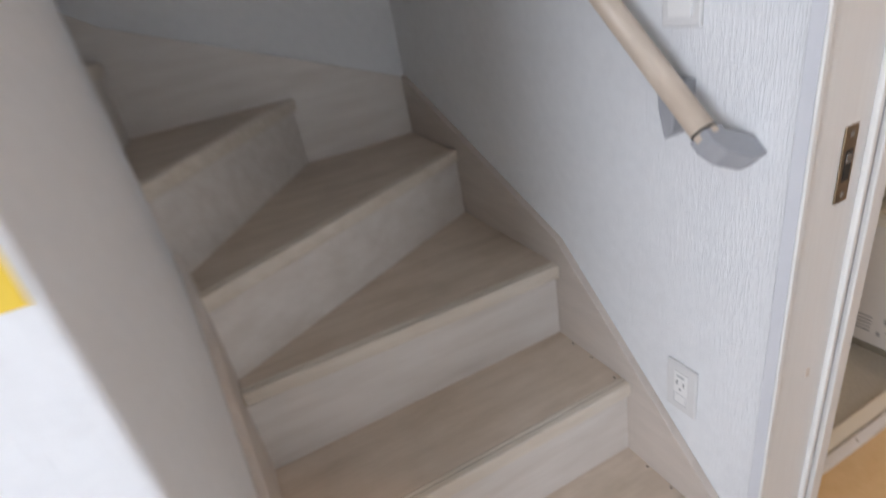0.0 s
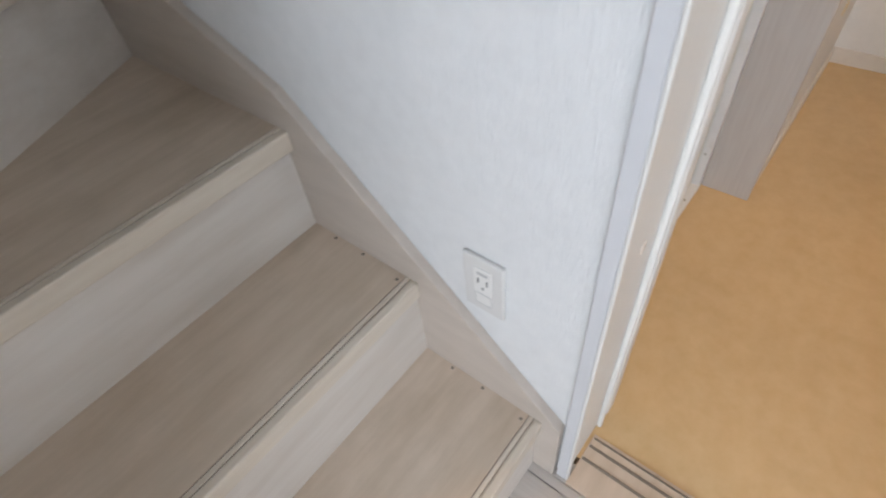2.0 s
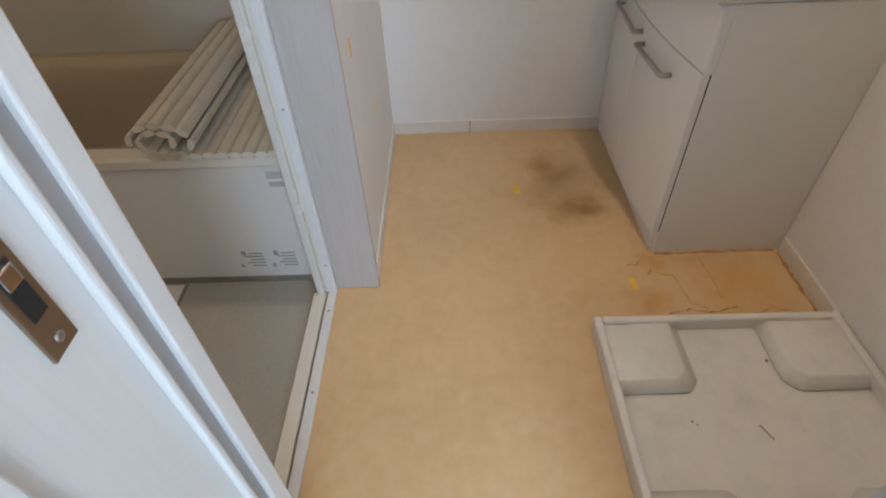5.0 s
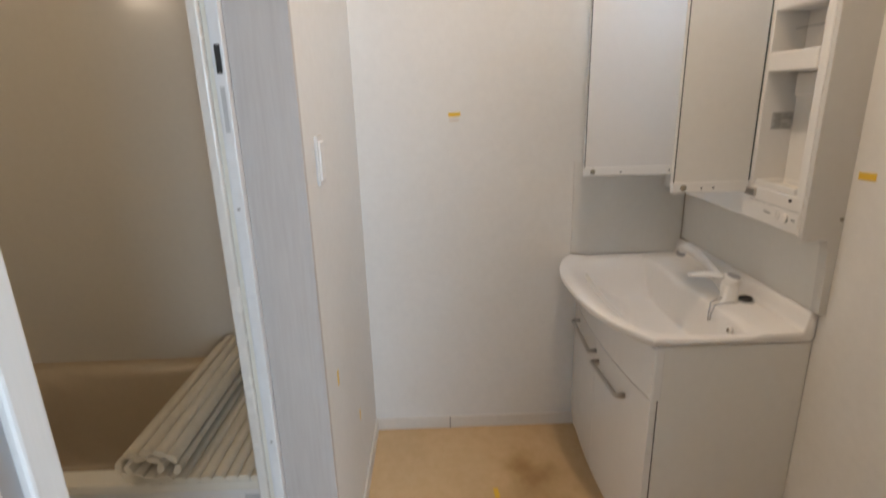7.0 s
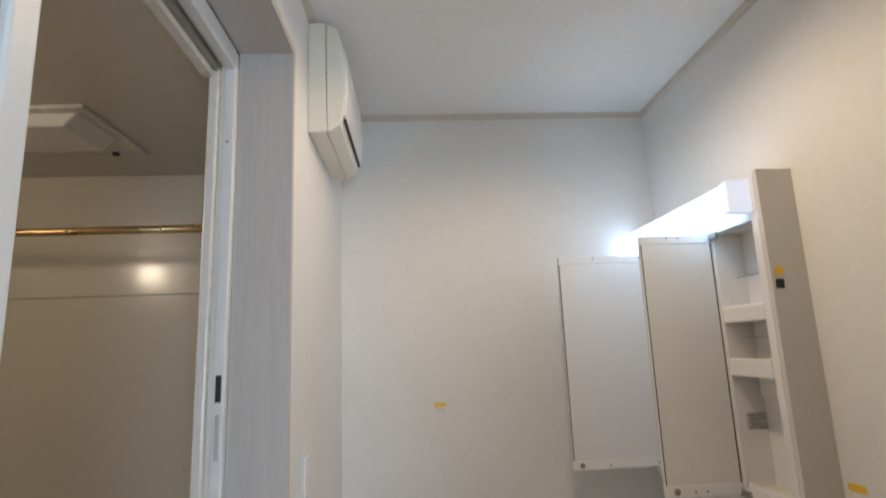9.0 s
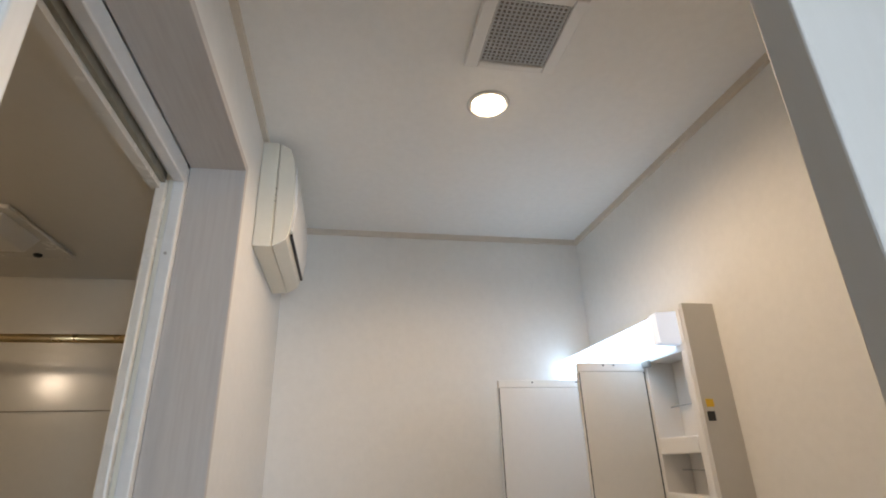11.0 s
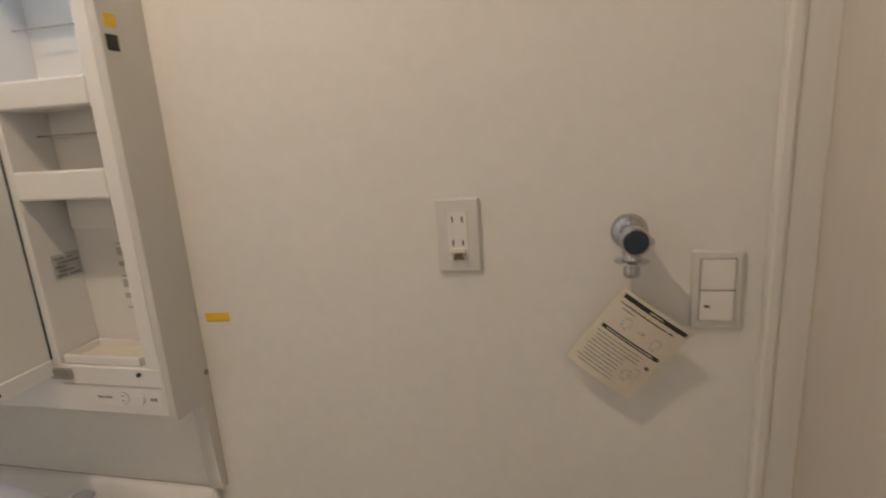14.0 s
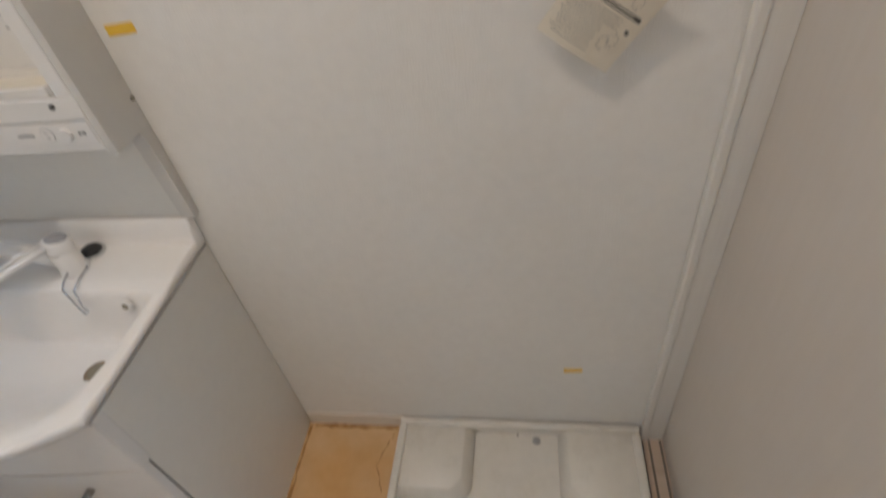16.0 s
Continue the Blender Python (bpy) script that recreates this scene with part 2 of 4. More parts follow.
def lathe(bm, profile, m, seg=28):
    """Turns pairs (radius, height) about the z axis of the pose m."""
    rings = []
    for r, h in profile:
        rings.append([bm.verts.new(m @ Vector((r * math.cos(2 * math.pi * i / seg), r * math.sin(2 * math.pi * i / seg), h))) for i in range(seg)])
    fs = []
    for a, b in zip(rings, rings[1:]):
        for i in range(seg):
            fs.append(bm.faces.new((a[i], a[(i + 1) % seg], b[(i + 1) % seg], b[i])))
    fs.append(bm.faces.new(rings[0][::-1]))
    fs.append(bm.faces.new(rings[-1]))
    for f in fs:
        f.smooth = len(f.verts) == 4
    bmesh.ops.recalc_face_normals(bm, faces=fs)
    return bm


def tube(bm, points, r, seg=10):
    """A round bar along points."""
    pts = [Vector(p) for p in points]
    rings = []
    for i, p in enumerate(pts):
        d = (pts[min(i + 1, len(pts) - 1)] - pts[max(i - 1, 0)]).normalized()
        u = d.orthogonal().normalized() if not rings else (u - d * u.dot(d)).normalized()
        v = d.cross(u)
        rings.append([bm.verts.new(p + r * (u * math.cos(2 * math.pi * k / seg) + v * math.sin(2 * math.pi * k / seg))) for k in range(seg)])
    fs = []
    for a, b in zip(rings, rings[1:]):
        for k in range(seg):
            f = bm.faces.new((a[k], a[(k + 1) % seg], b[(k + 1) % seg], b[k]))
            f.smooth = True
            fs.append(f)
    fs += [bm.faces.new(rings[0][::-1]), bm.faces.new(rings[-1])]
    bmesh.ops.recalc_face_normals(bm, faces=fs)
    return bm


def part(name, bm, mat, parent=None, label=""):
    me = bpy.data.meshes.new(name)
    bm.to_mesh(me)
    bm.free()
    me.materials.append(mat)
    ob = new(name, me)
    if parent:
        ob.parent = parent
        ob.matrix_parent_inverse = parent.matrix_world.inverted()
    if label:
        ob["label"] = label
    return ob


def B(*args, **kw):
    return box(bmesh.new(), *args, **kw)


def thing(name, at, label, category, group=""):
    ob = new(name)
    ob.empty_display_size = 0.05
    ob.matrix_world = Matrix.Translation(at)
    return tagged(ob, label, category, group)


def structure(name, bm, mat, label, category="wall"):
    return tagged(part(name, bm, mat), label, category, kind="structure")


# ---- plan ----
XW, XE, YS, YN, ZC = 0.845, 2.612, -0.83, 0.456, 2.53   # washroom faces and ceiling
XST, YB = 0.757, 1.85                                    # stair wall, stair back wall
ZH = 2.28                                                # door head
TOP = 3.6                                                # top of the stairwell

# ---- washroom shell ----
structure("floor_washroom", B(0.80, XE, YS, YN + 0.13, -0.12, 0.0), VINYL, "beige cork-look vinyl sheet floor with dark stains", "floor")
structure("wall_south", B(0.738, XE + 0.1, YS - 0.1, YS, -0.12, ZC), PAPER_WALL, "white textured wallpaper wall behind vanity and washer tap")
structure("wall_east", B(XE, XE + 0.1, YS, YN + 0.14, -0.12, ZC), PAPER_WALL, "white wallpaper wall at the end of the washroom")
bm = B(1.735, XE, YN, YN + 0.14, -0.12, ZC)
box(bm, 0.93, 1.735, YN, YN + 0.14, ZH + 0.02, ZC)
structure("wall_north", bm, PAPER_WALL, "white wallpaper wall round the bath door opening")
structure("ceiling_washroom", B(0.64, XE + 0.1, YS - 0.1, YN + 0.14, ZC, ZC + 0.1), CEILING, "white papered washroom ceiling", "ceiling")
bm = B(0.70, XW, YS, YN + 0.05, ZH + 0.03, ZC)
structure("wall_west_above_door", bm, PAPER_WALL, "white wallpaper wall above the sliding door")
structure("wall_hall_east_south", B(0.69, 0.742, -1.7, -0.24, -0.12, TOP), STAIR_WALL, "white wallpaper hall wall beside the sliding door")

bm = B(XE - 0.014, XE, YS, YN, ZC - 0.022, ZC)
box(bm, XW, XE - 0.014, YS, YS + 0.014, ZC - 0.022, ZC)
box(bm, XW, XE - 0.014, YN - 0.014, YN, ZC - 0.022, ZC)
structure("trim_ceiling", bm, BASE, "thin grey-white cornice strip under the ceiling", "trim")
bm = B(XE - 0.008, XE, -0.42, YN, 0, 0.055, bevel=0.002)
box(bm, 1.74, XE - 0.008, YN - 0.008, YN, 0, 0.055, bevel=0.002)
box(bm, 1.53, 1.838, YS, YS + 0.008, 0, 0.055, bevel=0.002)
structure("baseboard", bm, BASEBOARD, "low beige plastic baseboard along the walls", "baseboard")
structure("trim_baseboard_joint", B(XE - 0.0095, XE - 0.008, 0.128, 0.132, 0.0, 0.055), GRIME, "dark open joint in the baseboard", "trim")

# bath door frame: wood lining, then the white aluminium frame
df = thing("door_frame_bath", (1.72, 0.52, 0), "whitewashed wood lining round the bath opening", "door frame")
df["kind"] = "structure"
part("side_lining", B(1.718, 1.735, YN - 0.011, 0.574, 0, ZH + 0.02, bevel=0.002), TRIM, df)
part("side_lining", B(0.9305, 0.944, 0.535, 0.585, 0, ZH + 0.02, bevel=0.002), TRIM, df)
part("head_lining", B(0.944, 1.718, YN - 0.011, 0.574, ZH, ZH + 0.02, bevel=0.002), TRIM_H, df)
af = thing("bath_door_track_frame", (1.69, 0.62, 0), "white aluminium sliding door frame of the bathroom", "door frame")
bm = B(1.699, 1.733, 0.5745, 0.600, 0, ZH - 0.005, bevel=0.003)
box(bm, 1.708, 1.733, 0.600, 0.610, 0, ZH - 0.03)
part("side_post", bm, ALU, af)
part("inner_post", B(1.688, 1.73, 0.610, 0.632, -0.03, ZH - 0.05, bevel=0.004), BATH_WHITE, af)
part("seal", B(1.703, 1.7085, 0.6005, 0.6095, 0.0, ZH - 0.04), CREAM, af)
part("side_post", B(0.9305, 0.965, 0.587, 0.66, 0, ZH - 0.005, bevel=0.003), ALU, af)
bm = B(0.965, 1.699, 0.5745, 0.600, ZH - 0.05, ZH - 0.002, bevel=0.003)
box(bm, 0.965, 1.699, 0.600, 0.612, ZH - 0.035, ZH - 0.006)
part("head_rail", bm, ALU, af)
part("head_groove", B(0.965, 1.688, 0.612, 0.622, ZH - 0.06, ZH - 0.02), GRIME, af)
part("head_inner", B(0.965, 1.688, 0.622, 0.645, ZH - 0.075, ZH - 0.02), BATH_WHITE, af)
part("sill", B(0.965, 1.712, 0.5735, 0.600, -0.02, 0.009, bevel=0.003), ALU, af)
part("sill_groove", B(0.965, 1.700, 0.600, 0.607, -0.03, -0.004), GRIME, af)
part("sill_inner", B(0.965, 1.700, 0.607, 0.645, -0.034, 0.004, bevel=0.003), CREAM, af)
part("latch", B(1.6965, 1.700, 0.581, 0.592, 1.475, 1.53), DARK, af)
part("latch_label", B(1.6978, 1.6995, 0.582, 0.591, 1.36, 1.45), LABEL, af)
for z in (0.12, 0.62, 1.2, 2.05):
    part("screw", lathe(bmesh.new(), [(0.0035, 0), (0.0035, 0.0015), (0.002, 0.002)], look((1.6995, 0.588, z), (2.0, 0.588, z)), 10), STEEL, af)
for x in (1.62, 1.35):
    part("screw", lathe(bmesh.new(), [(0.0035, 0), (0.0035, 0.0015), (0.002, 0.002)], pose(x, 0.586, 0.0085), 10), GRIME, af)

# hall door frame, strike plate, threshold and sliding leaf
hf = thing("door_frame_hall", (0.84, 0.48, 0), "white wood-grain frame of the sliding washroom door", "door frame")
hf["kind"] = "structure"
part("side_jamb", B(0.751, 0.893, 0.4725, 0.4885, 0, ZH, bevel=0.002), JAMB, hf)
part("casing_face", B(0.7465, 0.757, 0.4696, 0.4885, -0.011, ZH, bevel=0.001), CASING, hf, "white casing face towards the hall, greyed for its shade")
part("edge_bead", B(0.7455, 0.757, 0.4645, 0.4694, -0.011, ZH, bevel=0.002), JAMB, hf)
part("shadow_gap", B(0.7562, 0.765, 0.4886, 0.4901, 0, ZH), TREAD_GROOVE, hf)
part("door_stop", B(0.880, 0.890, 0.4625, 0.4725, 0, ZH, bevel=0.003), JAMB, hf)
part("inner_stop", B(0.915, 0.945, 0.4655, 0.533, 0, ZH, bevel=0.003), JAMB, hf)
# nearly flush grey strip stands in for a shaded recess in the jamb
part("shade_strip", B(0.893, 0.915, 0.4735, 0.53, 0, ZH), JAMB_SHADE, hf, "strip in the door frame, painted grey for a shaded recess")
part("head_jamb", B(0.752, 0.93, YS, 0.465, ZH, ZH + 0.03, bevel=0.003), TRIM, hf)
part("end_jamb", B(0.797, 0.838, YS, YS + 0.018, 0, ZH), JAMB, hf)
part("end_bead", B(0.838, 0.856, YS, YS + 0.0225, 0, ZH, bevel=0.004), JAMB, hf)
sp = tagged(part("strike_plate", B(0.826, 0.854, 0.4695, 0.4725, 0.914, 1.026, bevel=0.0012), BRONZE), "bronze-coloured lock strike plate set in the door frame", "strike plate")
part("bolt_hole", B(0.833, 0.847, 0.4685, 0.4705, 0.947, 0.992), DARK, sp)
part("keeper", B(0.8335, 0.8465, 0.4672, 0.4692, 0.974, 0.988, bevel=0.001), CHROME, sp)
for z in (0.926, 1.014):
    part("screw", lathe(bmesh.new(), [(0.004, 0), (0.004, 0.001), (0.002, 0.0016)], look((0.840, 0.4695, z), (0.840, 1, z)), 10), STEEL, sp)
th = tagged(part("threshold", B(0.7405, 0.861, YS + 0.0005, 0.465, -0.02, 0.005, bevel=0.001), TREAD), "pale wooden threshold with sliding door grooves", "threshold", kind="structure")
part("guide_groove", B(0.80, 0.806, YS + 0.02, 0.462, 0.0, 0.0068), GROOVE, th)
part("guide_groove", B(0.83, 0.836, YS + 0.02, 0.462, 0.0, 0.0068), GROOVE, th)
part("guide_groove", B(0.850, 0.854, YS + 0.02, 0.462, 0.0, 0.0068), GROOVE, th)
sd = thing("sliding_door", (0.762, -0.45, 0), "white sliding door slid open along the hall wall", "door")
part("leaf", B(0.766, 0.7965, YS + 0.002, -0.112, 0.0055, ZH - 0.01, bevel=0.002), LEAF, sd)
part("lock_edge", B(0.774, 0.789, -0.1125, -0.1105, 0.862, 0.885), DARK, sd, "dark lock slot in the door edge")

# ---- hall and stairwell shell ----
bm = bmesh.new()
box(bm, -1.8, 0.74, -1.7, 0.60, -0.12, -0.012)
box(bm, 0.74, 0.93, 0.475, 0.60, -0.12, -0.012)
hall_floor = structure("floor_hall", bm, GROOVE, "pale plank hall floor", "floor")
bm = B(XST, 0.8315, 0.4902, 0.531, -0.12, TOP)
box(bm, XST, 0.93, 0.531, YB + 0.1, -0.12, TOP)
structure("wall_stair_east", bm, STAIR_WALL, "white textured wallpaper wall beside the stairs")
bm = B(0.70, 0.785, -1.7, 0.5046, ZC + 0.1, TOP)
structure("wall_hall_above_door", bm, STAIR_WALL, "white wallpaper wall above the washroom door")
structure("wall_stair_north", B(-1.9, XST, YB, YB + 0.1, -0.12, TOP), STAIR_WALL, "white wallpaper wall behind the winder steps")
structure("wall_stair_newel", B(-0.19, -0.053, 0.466, 1.10, -0.12, TOP, bevel=0.006), STAIR_WALL, "white wallpaper wall between the stair flights")
structure("wall_hall_north", B(-1.8, -0.19, 0.466, 0.60, -0.12, TOP), STAIR_WALL, "white wallpaper hall wall beside the stairs")
bm = B(-1.9, -1.8, -1.8, -1.08, -0.12, TOP)
box(bm, -1.9, -1.8, 0.08, YB, -0.12, TOP)
box(bm, -1.9, -1.8, -1.08, 0.08, -0.12, 0.68)
box(bm, -1.9, -1.8, -1.08, 0.08, 2.02, TOP)
structure("wall_hall_west", bm, STAIR_WALL, "white wallpaper hall wall with a window")
structure("wall_hall_south", B(-1.8, 0.742, -1.8, -1.7, -0.12, TOP), STAIR_WALL, "white wallpaper hall wall")
# unseen slab, added so that less window light reaches the upper stairwell
structure("ceiling_hall_unseen", B(-1.8, 0.69, -1.7, 0.466, 2.5, 2.6), CEILING, "unseen hall ceiling, added to keep window light out of the upper stairwell", "ceiling")
structure("ceiling_stairwell", B(-1.9, 0.93, -1.8, YB + 0.1, TOP, TOP + 0.1), CEILING, "white stairwell ceiling", "ceiling")
structure("window_1", B(-1.86, -1.85, -1.08, 0.08, 0.68, 2.02), WINDOW_GLOW, "bright frosted hall window", "window")

# ---- stairs ----
RISE, Z1 = 0.2125, 0.2
NOSES = (0.527, 0.777, 1.020)
st = thing("staircase", (0.4, 0.6, 0), "pale ash winder staircase with grooved treads", "staircase")
X0, X1 = -0.037, 0.738


def nosing(a, b, z):
    """A grooved nosing along a tread's front edge; gives the inner edge where the board begins."""
    a, b = Vector((*a, 0)), Vector((*b, 0))
    d = (b - a).normalized()
    nrm = Vector((-d.y, d.x, 0))

    def strip(o0, o1, z0, z1, bevel):
        q = [a + nrm * o0, b + nrm * o0, b + nrm * o1, a + nrm * o1]
        return prism(bmesh.new(), [(p.x, p.y) for p in q], "z", z0, z1, bevel)
    part("nosing", strip(0.0, 0.016, z - 0.036, z + 0.0006, 0.003), NOSING, st)
    part("nosing_ridge", strip(0.0185, 0.0255, z - 0.01, z + 0.0006, 0.001), NOSING, st)
    part("groove", strip(0.0155, 0.030, z - 0.012, z - 0.0022, 0.0), TREAD_GROOVE, st, "worn non-slip grooves")
    return [tuple((p + nrm * 0.028).xy) for p in (a, b)]


for i, y in enumerate(NOSES):
    z = Z1 + RISE * i
    if i < 2:
        inner = nosing((X0, y), (X1, y), z)
        part("tread", B(X0, X1, inner[0][1], NOSES[i + 1] + 0.03, z - 0.032, z, bevel=0.001), TREAD, st)
        for x, dy in ((X1 - 0.012, 0.032), (X1 - 0.004, 0.12), (X1 - 0.004, 0.19)):
            part("joint_gap", B(x - 0.005, x, y + dy, y + dy + 0.006, z - 0.001, z + 0.0006), GROOVE, st)
    part("riser", B(X0, X1, y + 0.011, y + 0.023, z - RISE, z - 0.03), RISER, st)
# winder treads turn round the newel wall


def winder(outline, z):
    inner = nosing(outline[0], outline[1], z)
    bm = prism(bmesh.new(), inner + list(outline[2:]), "z", z - 0.034, z, bevel=0.001)
    return part("winder_tread", bm, TREAD, st)


ZC3, ZD, ZE, ZF = Z1 + 2 * RISE, Z1 + 3 * RISE, Z1 + 4 * RISE, Z1 + 5 * RISE
winder([(X0, 1.034), (X1, 1.012), (X1, 1.52), (X0, 1.14)], ZC3)
XN = -0.0525
winder([(XN, 1.068), (X1, 1.483), (X1, YB - 0.02), (0.30, YB - 0.02), (-0.145, 1.27), (-0.145, 1.101), (XN, 1.101)], ZD)
winder([(-0.115, 1.1015), (0.368, YB - 0.02), (-0.145, YB - 0.02), (-0.145, 1.13)], ZE)
winder([(-0.105, 1.12), (-0.105, YB - 0.02), (-1.07, YB - 0.02), (-1.07, 1.12)], ZF)


def riser_between(a, b, z0, z1):
    d = (Vector((*b, 0)) - Vector((*a, 0))).normalized()
    nrm = Vector((-d.y, d.x, 0))
    o = [(a[0], a[1]), (b[0], b[1]), (b[0] + nrm.x * 0.012, b[1] + nrm.y * 0.012), (a[0] + nrm.x * 0.012, a[1] + nrm.y * 0.012)]
    return part("winder_riser", prism(bmesh.new(), o, "z", z0, z1), RISER, st)


riser_between((XN, 1.084), (X1, 1.499), ZC3, ZD - 0.034)
riser_between((-0.128, 1.104), (0.353, YB - 0.02), ZD, ZE - 0.034)
riser_between((-0.118, 1.12), (-0.118, YB - 0.02), ZE, ZF - 0.034)
# stringers
right_top = [(0.4935, 0.0), (0.4935, 0.205), (1.017, 0.694), (YB - 0.02, 1.035), (YB - 0.02, 0.2), (0.95, 0.0)]
part("wall_stringer", prism(bmesh.new(), right_top, "x", X1, XST, bevel=0.002), STRINGER, st)
part("left_stringer", prism(bmesh.new(), [(0.48, 0.0), (0.48, 0.245), (1.03, 0.80), (1.10, 0.93), (1.10, 0.0)], "x", XN, X0, bevel=0.002), STRINGER, st)
part("back_stringer", prism(bmesh.new(), [(X1, 0.3), (X1, 1.035), (-0.074, 1.343), (-0.36, 1.535), (-0.36, 0.3)], "y", YB - 0.02, YB, bevel=0.002), RISER, st)

# handrail on the stair wall
hr = thing("handrail", (0.72, 0.6, 0.95), "round ash wood handrail with grey metal end cap", "handrail")
a, b = Vector((0.702, 0.579, 1.0275)), Vector((0.702, 1.55, 1.948))
part("rail", tube(bmesh.new(), [a, a.lerp(b, 0.5), b], 0.0185, 20), RAIL, hr)
along = (b - a).normalized()
lift = Vector((0, -along.z, along.y))
bm = prism(bmesh.new(), [(0.6845, 0.010), (0.6845, -0.012), (0.696, -0.034), (0.730, -0.056), (XST, -0.056), (XST, -0.024), (0.7195, 0.0), (0.7195, 0.010)], "z", -0.0170, 0.0175, bevel=0.003)
for v in bm.verts:
    v.co = Vector((v.co.x, a.y, a.z)) + along * v.co.y + lift * v.co.z
part("end_cap", bm, GREY, hr, "grey angled end cap fixed to the wall")
part("cap_ring", tube(bmesh.new(), [a + along * 0.010, a + along * 0.0135], 0.0192, 20), DARK, hr, "dark gasket between rail and cap")
for f in (0.088, 0.75):
    p = a.lerp(b, f)
    bm = prism(bmesh.new(), [(p.y - 0.016, p.z - 0.014), (p.y + 0.020, p.z - 0.010), (p.y + 0.018, p.z - 0.050), (p.y + 0.004, p.z - 0.100), (p.y - 0.012, p.z - 0.086)], "x", 0.712, XST, bevel=0.003)
    part("bracket", bm, GREY, hr)


# ---- hall fittings ----
def plate_on(name, centre, facing, w, h, label, category, depth=0.008):
    """A cover plate: local x across, z up, y out of the wall."""
    ob = thing(name, (0, 0, 0), label, category)
    part("cover_plate", B(-w / 2, w / 2, 0, depth, -h / 2, h / 2, bevel=0.003), PLATE, ob)
    ob.matrix_world = Matrix.Translation(centre) @ Matrix.Rotation(radians(facing), 4, "Z")
    return ob


def on(ob, name, bm, mat, label=""):
    o = part(name, bm, mat, None, label)
    o.parent = ob
    return o


def wide_socket(ob):
    on(ob, "insert", B(-0.016, 0.016, 0.006, 0.0095, -0.040, 0.040, bevel=0.001), PLASTIC)


# stair wall socket: upper outlet with two slots and earth terminal below
so = plate_on("stair_socket", (XST, 0.650, 0.484), 90, 0.07, 0.12, "white wall socket with earth terminal beside the stairs", "socket")
wide_socket(so)
for x in (-0.008, 0.008):
    on(so, "slot", B(x - 0.0014, x + 0.0014, 0.009, 0.0102, 0.008, 0.019), PRINT)
on(so, "slot", lathe(bmesh.new(), [(0.0025, 0), (0.0025, 0.001)], Matrix.Translation((0, 0.0092, -0.002)) @ Matrix.Rotation(radians(-90), 4, "X"), 12), PRINT)
bm = bmesh.new()
for x0, x1, z0, z1 in ((-0.014, 0.014, -0.0165, -0.0155), (-0.014, 0.014, -0.040, -0.039), (-0.0145, -0.0135, -0.04, -0.016), (0.0135, 0.0145, -0.04, -0.016)):
    box(bm, x0, x1, 0.009, 0.0099, z0, z1)
on(so, "earth_cover", bm, LABEL, "outlined earth terminal cover")
on(so, "marking", B(-0.009, 0.009, 0.009, 0.0098, 0.027, 0.033), LABEL)
hs = plate_on("hall_switch", (XST, 0.676, 1.228), 90, 0.07, 0.12, "white wall switch plate above the handrail", "switch")
on(hs, "rocker", B(-0.021, 0.021, 0.006, 0.012, -0.046, 0.046, bevel=0.0015), PLASTIC)

# ---- washroom wall fittings ----
wo = plate_on("washer_socket", (1.304, YS, 1.367), 0, 0.07, 0.12, "white double wall socket with a hanging earth cover", "socket")
wide_socket(wo)
for z in (0.026, -0.012):
    for x in (-0.008, 0.008):
        on(wo, "slot", B(x - 0.0011, x + 0.0011, 0.009, 0.0102, z - 0.0048, z + 0.0048), DARK)
on(wo, "earth_cover", B(-0.0125, 0.0125, 0.009, 0.022, -0.0265, -0.022, bevel=0.001), CREAM, "raised cream earth terminal flap")
on(wo, "earth_recess", B(-0.011, 0.011, 0.0088, 0.0098, -0.04, -0.027), BRONZE)
bm = bmesh.new()
for x in (-0.0075, 0.0075):
    tube(bm, [(x, 0.010, -0.028), (x * 1.4, 0.010, -0.040)], 0.0012, 6)
on(wo, "clip", bm, PLASTIC)

ws = plate_on("light_switch", (0.919, YS, 1.278), 0, 0.07, 0.12, "white two-rocker light switch by the washer tap", "switch")
on(ws, "rocker", B(-0.023, 0.023, 0.006, 0.0125, 0.001, 0.047, bevel=0.0015), PLASTIC)
on(ws, "rocker", B(-0.023, 0.023, 0.006, 0.0125, -0.047, -0.001, bevel=0.0015), PLASTIC)
on(ws, "rocker_gap", B(-0.0245, 0.0245, 0.0055, 0.0085, -0.0485, 0.0485), PRINT)
on(ws, "indicator", B(0.010, 0.018, 0.012, 0.0131, -0.026, -0.0225), INK)
ns = plate_on("bath_switch", (1.915, YN, 1.275), 180, 0.07, 0.12, "white switch plate on the wall beside the bath door", "switch")
on(ns, "rocker", B(-0.023, 0.023, 0.006, 0.0125, -0.047, 0.047, bevel=0.0015), PLASTIC)

# washing machine tap: flange, body, knob and spout
tp = thing("washer_tap", (1.043, YS, 1.3675), "chrome washing machine tap on the wall", "tap")
face = pose(1.043, YS, 1.3675, -90, 0, 0)
part("flange", lathe(bmesh.new(), [(0.0, 0.0), (0.027, 0.0), (0.027, 0.003), (0.021, 0.010), (0.014, 0.013)], face), CHROME, tp)
part("body", lathe(bmesh.new(), [(0.013, 0.008), (0.013, 0.02), (0.016, 0.024), (0.017, 0.05), (0.019, 0.055)], face), CHROME, tp)
part("knob", lathe(bmesh.new(), [(0.019, 0.052), (0.0205, 0.056), (0.0205, 0.072), (0.018, 0.076), (0.0, 0.076)], face), CHROME, tp)
part("knob_face", lathe(bmesh.new(), [(0.0172, 0.0758), (0.0172, 0.0775), (0.014, 0.0785)], face), KNOB_FACE, tp, "dark blue-black knob face")
